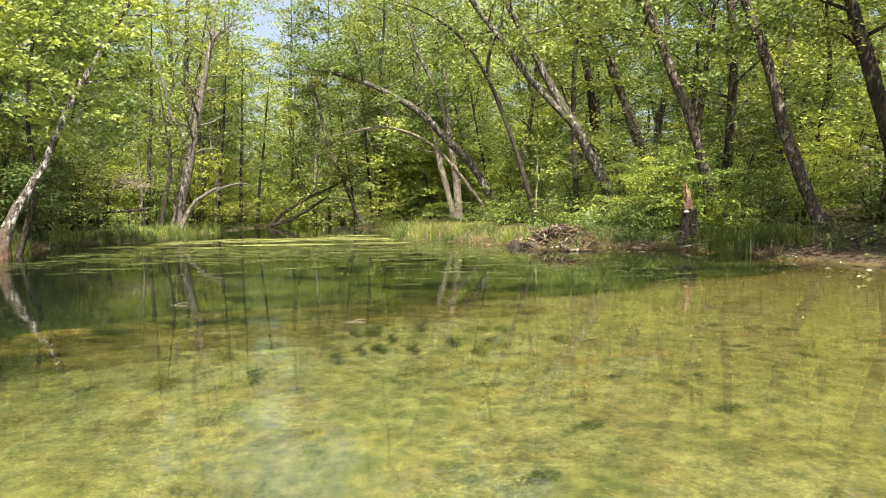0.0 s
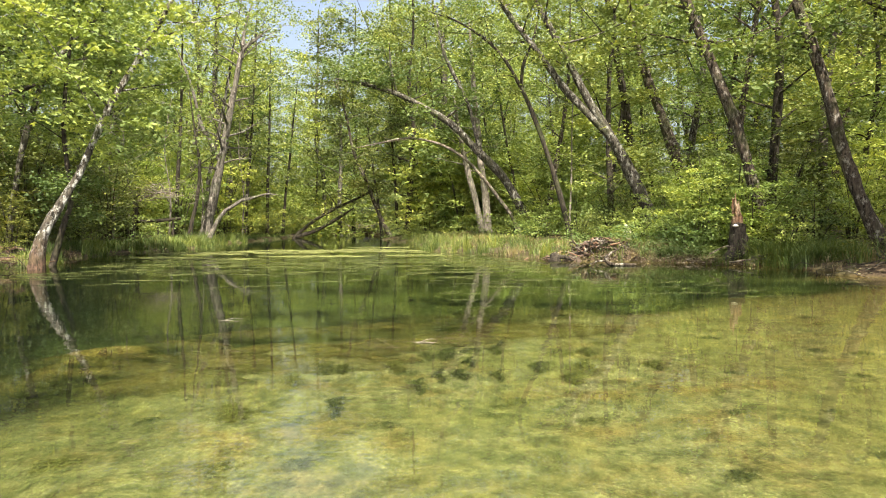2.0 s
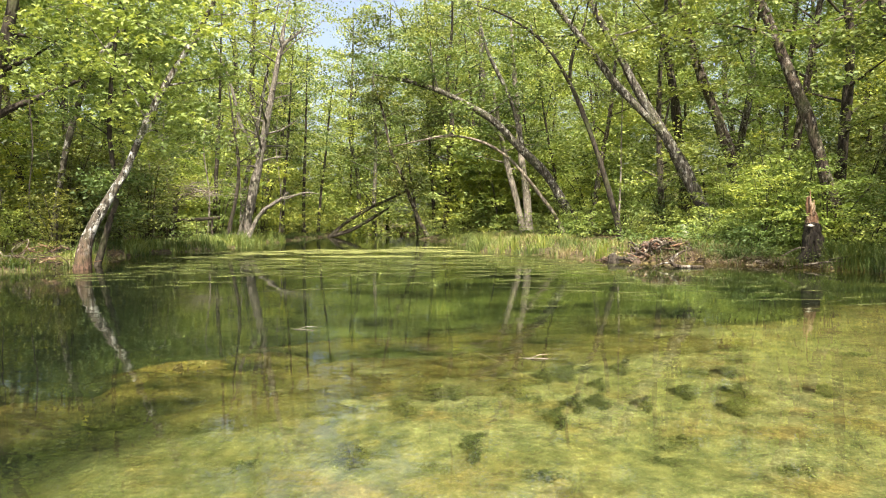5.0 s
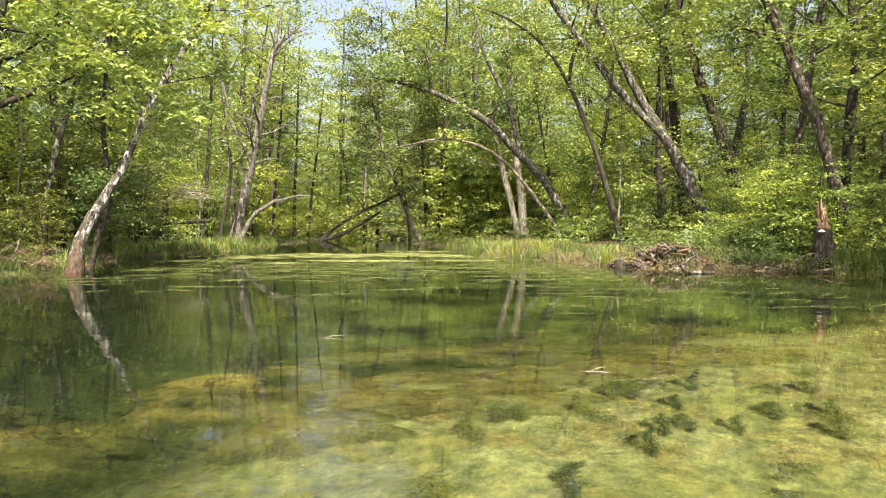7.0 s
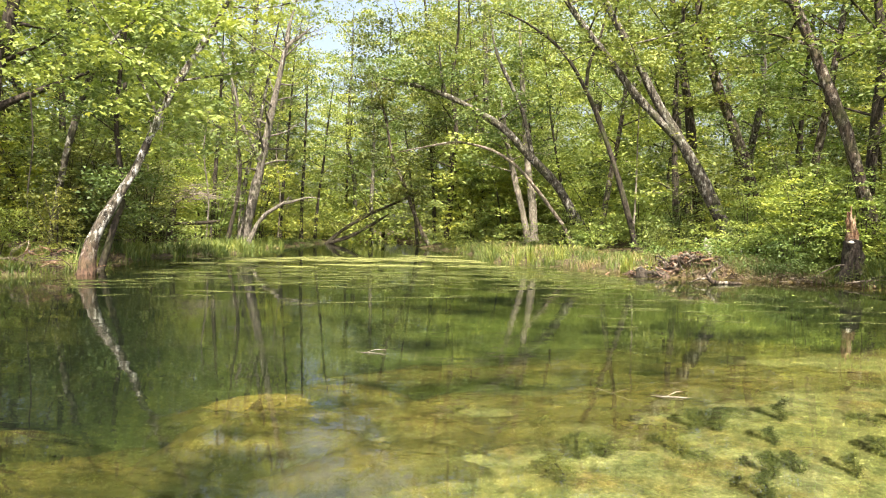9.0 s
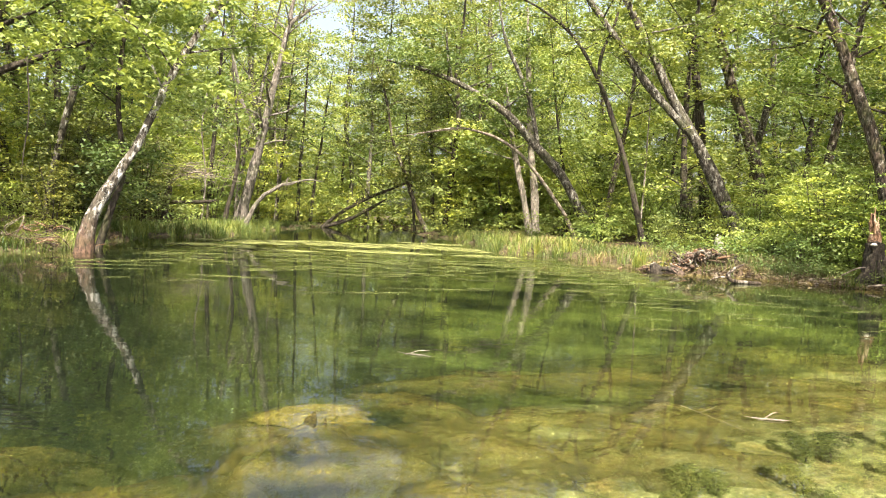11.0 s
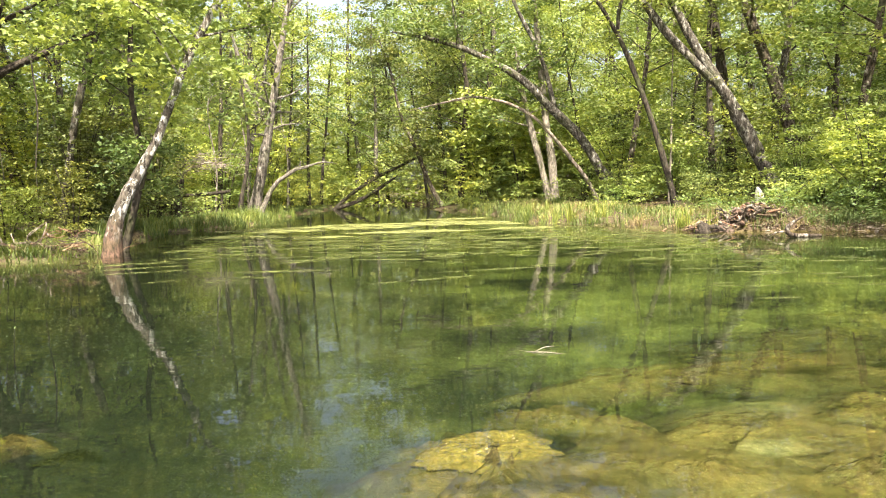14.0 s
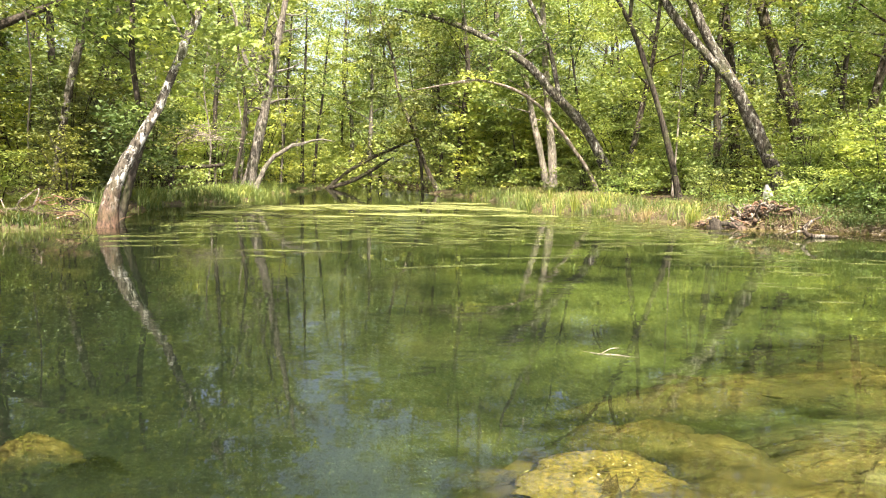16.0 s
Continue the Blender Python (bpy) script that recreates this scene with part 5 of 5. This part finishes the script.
part("bough", limb_mesh("bough", DEADWOOD, [(-0.55, -0.1, -0.35), (-0.2, 0, -0.1), (0.4, 0.1, 0.1), (1.0, 0.15, 0.0)], [0.05, 0.04, 0.03, 0.01], sides=6), brush)
for k in range(150):
    c = np.array([g.normal(0.2, 0.75), g.uniform(-0.4, 0.4), g.normal(0.05, 0.22)])
    a = g.uniform(0, 6.28)
    d = np.array([np.cos(a), np.sin(a) * 0.5, g.normal(0, 0.15)]) * g.uniform(0.3, 0.7)
    part("twig", limb_mesh("twig", (DEADWOOD, BARK_PALE)[k % 2], [c, c + d * 0.5 + g.normal(0, 0.05, 3), c + d], [0.012, 0.009, 0.003], sides=4, steps=3, rng=g), brush)

# brushwood heap beside the leaning tree
heap = thing("brushwood_heap", "tan heap of brushwood and dead stalks beside the leaning tree", "driftwood", at=(-6.95, 15.3, 0.1))
for k in range(44):
    c = np.array([g.normal(0, 0.3), g.normal(0, 0.22), 0.0])
    c[2] = g.uniform(0.0, 0.42) * max(0.15, 1 - (c[0] / 1.0) ** 2)
    a = g.uniform(0, 6.28)
    d = np.array([np.cos(a), np.sin(a), g.normal(0, 0.35)]) * g.uniform(0.08, 0.26)
    r = g.uniform(0.005, 0.018)
    part("branch", limb_mesh("branch", (BARK_RED, BARK_BROWN, ROTWOOD)[k % 3], [c - d, c + g.normal(0, 0.05, 3), c + d], [r, r * 0.9, r * 0.4], sides=5, steps=3, rng=g), heap)

# root snags round the leaning tree
for k, (x, y, a, long) in enumerate(((-6.8, 15.35, 2.7, 0.6), (-7.2, 15.2, 2.9, 0.9), (-7.7, 15.1, 3.1, 0.8), (-6.3, 15.6, 1.2, 0.5))):
    snagr = thing("dead_branch", "grey dead branch lying on the west bank edge", "branch", at=(x, y, float(height(x, y)) + 0.06))
    part("branch", limb_mesh("branch", (BARK_RED, BARK_BROWN)[k % 2], [(0, 0, 0.02), (long / 2 * np.cos(a), long / 2 * np.sin(a), 0.12), (long * np.cos(a), long * np.sin(a), 0.1)], [0.045, 0.035, 0.012], sides=6, rng=g), snagr)
    for _ in range(3):
        f = g.uniform(0.3, 0.9)
        c = np.array([long * f * np.cos(a), long * f * np.sin(a), 0.1])
        part("twig", limb_mesh("twig", DEADWOOD, [c, c + g.normal(0, 0.1, 3) + [0, 0, 0.12], c + g.normal(0, 0.15, 3) + [0, 0, 0.28]], [0.014, 0.01, 0.004], sides=4, steps=3, rng=g), snagr)

# hanging vines by the dark bank tree
for x, y, z0, z1 in ((-9.15, 17.5, 5.6, 1.2), (-8.6, 17.75, 3.9, 0.5), (-9.3, 17.4, 6.0, 2.2)):
    vine = thing("vine", "thin bare vine hanging from the dark bank tree", "vine", at=(x, y, z0))
    part("stem", limb_mesh("stem", BARK_DARK, [(0, 0, 0), (0.06, 0.02, (z1 - z0) * 0.35), (-0.04, 0, (z1 - z0) * 0.7), (0.03, 0, z1 - z0)], [0.02, 0.016, 0.014, 0.008], sides=5, rng=g), vine)


# ---- on and under the water ----
g = np.random.default_rng(71)
for cx, cy, rx, ry, turn in ((-4.7, 22.6, 1.5, 1.3, 0.1), (-2.4, 23.9, 2.1, 1.5, -0.1), (0.4, 24.6, 1.9, 1.9, 0.1), (-0.9, 20.6, 1.5, 0.55, 0.12), (-5.3, 20.0, 1.0, 0.7, 0.2), (1.9, 21.0, 1.0, 0.5, 0.2), (-3.6, 19.3, 1.3, 0.4, 0.0), (0.9, 27.6, 1.2, 0.8, 0.1)):
    v, f = blob(cx, cy, rx, ry, turn, 0.014 + g.uniform(0, 0.006), -0.006, g, 6, 60, 0.3, 0.5)
    tagged(new("algae_sheet", mesh_of("algae_sheet", v, f, SCUM)), "yellow-green sheet of floating algae on the still water", "algae", "floating algae sheets")
streaks = []
for _ in range(420):
    y = g.triangular(11.0, 17.5, 24)
    x = g.uniform(-5.5, 5.0) - 0.3
    if shore(np.array(x), np.array(y))[0] > -0.4:
        continue
    long = g.uniform(0.12, 0.9)
    streaks.append(blob(x, y, long, long * g.uniform(0.03, 0.09), g.normal(0.1, 0.25), 0.008, -0.004, g, 3, 14, 0.5, 0.5))
for _ in range(60):
    x, y = g.uniform(1.5, 7.0), g.uniform(9, 16)
    if shore(np.array(x), np.array(y))[0] > -0.5:
        continue
    long = g.uniform(0.1, 0.5)
    streaks.append(blob(x, y, long, long * g.uniform(0.05, 0.14), g.normal(0.1, 0.3), 0.007, -0.004, g, 3, 14, 0.5, 0.5))
v, f = joined(streaks)
stuff("algae_streaks", "thin drifting streaks and flecks of green algae", "algae", v, f, FLECK)

# algae mounds that rise from the bed almost to the surface
mounds = [(-1.2, 5.77, 0.30, 0.20, 0.1, -0.010), (-1.16, 5.62, 0.56, 0.36, 0.1, -0.075), (-3.3, 6.2, 0.12, 0.05, 0.3, -0.1), (-0.7, 6.25, 0.30, 0.14, -0.3, -0.16), (-0.3, 5.65, 0.42, 0.18, -0.4, -0.2), (0.15, 6.05, 0.45, 0.18, 0.1, -0.2),
          (0.55, 5.6, 0.5, 0.2, 0.2, -0.2), (1.0, 6.2, 0.55, 0.2, 0.1, -0.22), (1.7, 6.5, 0.6, 0.25, 0.1, -0.22), (2.5, 6.9, 0.7, 0.28, 0.1, -0.2), (-0.1, 7.0, 0.5, 0.2, 0.1, -0.28), (0.9, 7.1, 0.6, 0.25, 0.0, -0.25), (-0.5, 5.05, 0.35, 0.2, 0.5, -0.22), (-1.9, 4.9, 0.5, 0.22, 0.1, -0.30), (-2.6, 5.3, 0.45, 0.2, -0.2, -0.34), (-2.3, 4.5, 0.6, 0.25, 0.0, -0.32), (1.6, 7.8, 0.7, 0.35, 0.0, -0.38), (2.9, 8.2, 0.8, 0.4, 0.1, -0.34)]
for cx, cy, rx, ry, turn, top in mounds:
    flat = top > -0.05
    v, f = blob(cx, cy, rx * (1 if flat else 1.35), ry * (1 if flat else 1.7), turn, 0.02 if flat else top, -0.09 if flat else top - (0.6 if top > -0.09 else 0.24), g, 14, 60, 0.16 if flat else 0.34, 0.7 if flat else 0.9)
    v += g.normal(0, 0.005, v.shape) * [1, 1, 0.5]
    if flat:
        v[:, 2] = np.minimum(v[:, 2], top - 0.014 + 0.011 * np.sin(v[:, 0] * 41) * np.sin(v[:, 1] * 37))
    else:
        v[:, 2] += 0.03 * np.sin(v[:, 0] * 11 + v[:, 1] * 5 + cx) * np.sin(v[:, 1] * 14 - v[:, 0] * 4) + 0.018 * np.sin(v[:, 0] * 27) * np.sin(v[:, 1] * 31)
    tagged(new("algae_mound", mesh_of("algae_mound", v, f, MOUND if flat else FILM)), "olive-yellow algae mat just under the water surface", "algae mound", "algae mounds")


# pale seed and bubble specks caught on the mats
specks = []
for cx, cy, rx, ry, n in ((-1.2, 5.78, 0.19, 0.12, 16), (-0.7, 6.25, 0.3, 0.14, 3), (-1.1, 5.85, 0.1, 0.05, 2)):
    for _ in range(n):
        a, o = g.random() * 6.28, np.sqrt(g.random())
        w = g.uniform(0.0015, 0.0035)
        specks.append(blob(cx + rx * o * np.cos(a), cy + ry * o * np.sin(a), w * g.uniform(1, 2.2), w, g.random() * 3, 0.003, 0.0005, g, 1, 6, 0.3))
stuff("seed_specks", "pale seeds and bubbles caught on the floating algae", "specks", *joined(specks), FOAM)


def plume_prototype(seed, tall, wide, n, lean):
    """One upright feathery weed: a stem wrapped in short fine leaves, thick in its upper half."""
    r = np.random.default_rng(seed)
    root = thing("water_weed", "dark feathery water weed standing up from the creek bed", "water plant", "water weeds")
    line = spline([(0, 0, 0), (0.02, lean * 0.25, tall * 0.45), (-0.02, lean * 0.65, tall * 0.8), (0.03, lean, tall)], 8)
    part("stem", limb_mesh("stem", BARK_DARK, [tuple(p) for p in line[::6]], [0.005] * len(line[::6]), sides=5, rng=r), root)
    i = np.minimum((len(line) * r.random(n) ** 0.75).astype(int), len(line) - 1)
    f = i / (len(line) - 1)
    body = wide * (0.35 + 0.8 * np.sin(np.pi * (0.12 + 0.8 * f)) ** 2) * (0.75 + 0.35 * np.sin(f * 21 + seed))
    a, o = r.random(n) * 6.28, np.sqrt(r.random(n))
    pts = line[i] + np.stack([body * o * np.cos(a), body * o * np.sin(a), r.normal(0, tall * 0.03, n)], -1)
    v, q = leaves(pts, 0.022, r, 0.9, 0.3, 0.3, three=True)
    part("fronds", mesh_of("fronds", v, q, WEED, smooth=False), root)
    return root


def cushion_prototype(seed, wide, tall, n):
    """A low ragged cushion of the same weed."""
    r = np.random.default_rng(seed)
    root = thing("water_weed", "low dark cushion of water weed on the creek bed", "water plant", "water weeds")
    a, o = r.random(n) * 6.28, np.sqrt(r.random(n))
    reach = wide * (1 + 0.35 * np.sin(2 * a + seed) + 0.25 * np.sin(5 * a))
    pts = np.stack([reach * o * np.cos(a), 1.1 * reach * o * np.sin(a), tall * (1 - o**2) * r.random(n)], -1)
    v, q = leaves(pts, 0.021, r, 0.9, 0.1, 0.35, three=True)
    part("fronds", mesh_of("fronds", v, q, WEED, smooth=False), root)
    return root


weeds = [plume_prototype(81, 0.36, 0.05, 1500, 0.06), plume_prototype(84, 0.31, 0.08, 1900, 0.09), cushion_prototype(82, 0.12, 0.1, 900), cushion_prototype(83, 0.08, 0.07, 520), cushion_prototype(86, 0.17, 0.08, 1200)]
spots_w = [(0, 0.65, 4.2), (0, 0.42, 5.65), (0, 1.17, 4.68), (3, 0.95, 3.9), (1, 0.33, 4.95), (1, 1.04, 5.3), (1, 1.5, 5.0), (3, 0.2, 3.4), (3, 1.8, 4.4),
           (0, 1.47, 5.8), (2, 1.7, 5.9), (2, 2.4, 5.7), (4, 2.45, 5.1), (0, 2.45, 5.2), (1, 0.08, 4.15), (2, 0.85, 6.4), (4, 2.3, 7.5), (4, 1.75, 6.9), (1, 2.09, 5.2), (1, 2.25, 4.85), (0, 1.75, 4.95), (1, 2.6, 5.7), (0, 1.6, 5.4), (1, 3.0, 5.2), (2, 2.9, 6.1), (0, 1.3, 5.7), (0, 1.34, 4.95), (1, 0.5, 5.3), (1, 1.42, 5.7), (1, 0.63, 5.3), (0, 1.86, 5.8)]
while len(spots_w) < 88:
    x, y = g.uniform(-1.0, 6.0), g.uniform(0.9, 7.5)
    if x > -0.8 + 0.35 * max(0, y - 4.5) ** 1.3:
        spots_w.append((int(g.choice([2, 3, 3, 3, 3])), x, y))
done = set()
for k, x, y in spots_w:
    if k < 2:
        y -= 0.12
    m = pose(x, y, float(height(x, y)) - 0.01, 0, 0, g.uniform(-28, 28))
    s = g.uniform(0.7, 1.3) if k > 1 else g.uniform(0.8, 1.05)
    if k in done:
        copy_thing(weeds[k], m).scale = (s, s, s)
    else:
        done.add(k)
        weeds[k].matrix_basis = m

for label, pts, r in (("pale floating stick lying half under water", [(-0.76, 7.4, -0.012), (-0.68, 7.3, 0.004), (-0.58, 7.26, 0.006), (-0.46, 7.24, -0.010)], 0.005),
                      ("pale sunken twig among the algae mounds", [(0.88, 6.16, -0.03), (0.93, 6.0, -0.02), (0.98, 5.85, -0.02), (1.04, 5.7, -0.05)], 0.006),
                      ("bare floating twig by the water weeds", [(1.16, 5.95, -0.01), (1.24, 5.88, 0.004), (1.33, 5.86, 0.005), (1.42, 5.9, -0.01)], 0.006)):
    st = thing("floating_stick", label, "stick", at=pts[0])
    part("stem", limb_mesh("stem", BARK_PALE, [tuple(np.array(p) - np.array(pts[0])) for p in pts], [r, r, r * 0.8, r * 0.4], sides=6, rng=g), st)
    a, b = np.array(pts[1]) - pts[0], np.array(pts[2]) - pts[0]
    part("twig", limb_mesh("twig", DEADWOOD, [a, a + [0.08, 0.06, 0.015], a + [0.16, 0.14, 0.0]], [r * 0.6, r * 0.5, 0.003], sides=5, rng=g), st)

# twigs and bark washed up on the shaded east shore
g = np.random.default_rng(77)
wrack = thing("driftwood_pile", "dark low tangle of twigs washed up on the shaded shore", "driftwood", at=(11.0, 12.4, 0.0))
for k in range(70):
    c = np.array([g.normal(0, 0.7), g.normal(0, 1.0), 0.0])
    c[2] = max(0.03, float(height(11.0 + c[0], 12.4 + c[1])) + g.uniform(0.0, 0.2))
    a = g.uniform(0, 6.28)
    d = np.array([np.cos(a), np.sin(a), g.normal(0, 0.3)]) * g.uniform(0.12, 0.4)
    r = g.uniform(0.006, 0.02)
    part("branch", limb_mesh("branch", (BARK_BROWN, BARK_DARK, BARK_DARK)[k % 3], [c - d, c + g.normal(0, 0.06, 3), c + d], [r, r * 0.9, r * 0.4], sides=5, steps=3, rng=g), wrack)
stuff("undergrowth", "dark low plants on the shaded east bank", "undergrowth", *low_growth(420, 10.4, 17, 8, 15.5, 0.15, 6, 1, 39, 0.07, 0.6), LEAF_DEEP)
stuff("undergrowth", "weeds and small shoots along the driftwood shore", "undergrowth", *low_growth(560, 7.7, 10.6, 14.6, 17.6, 0.3, 1.8, 1, 40, 0.055, 0.3), LEAF_MID)

# small sprouts at the shaded east shore
for x, y in ((8.59, 9.7), (8.21, 8.45), (9.0, 9.3), (9.5, 10.6), (8.9, 8.4)):
    sp = thing("sprout", "small pale silvery sprout standing in the shallows", "water plant", "sprouts at the east shore", at=(x, y, float(height(x, y))))
    up = -float(height(x, y)) + 0.07
    part("stem", limb_mesh("stem", BARK_BROWN, [(0, 0, -0.02), (0.02, 0.01, up * 0.5), (0.0, 0, up)], [0.006, 0.005, 0.003], sides=5), sp)
    v, q = leaves(np.array([(0.0, 0.0, up)] * 4) + g.normal(0, 0.02, (4, 3)) * [1, 1, 0.6], 0.07, g, 0.5)
    part("leaf_tuft", mesh_of("leaf_tuft", v, q, SILVER, smooth=False), sp)
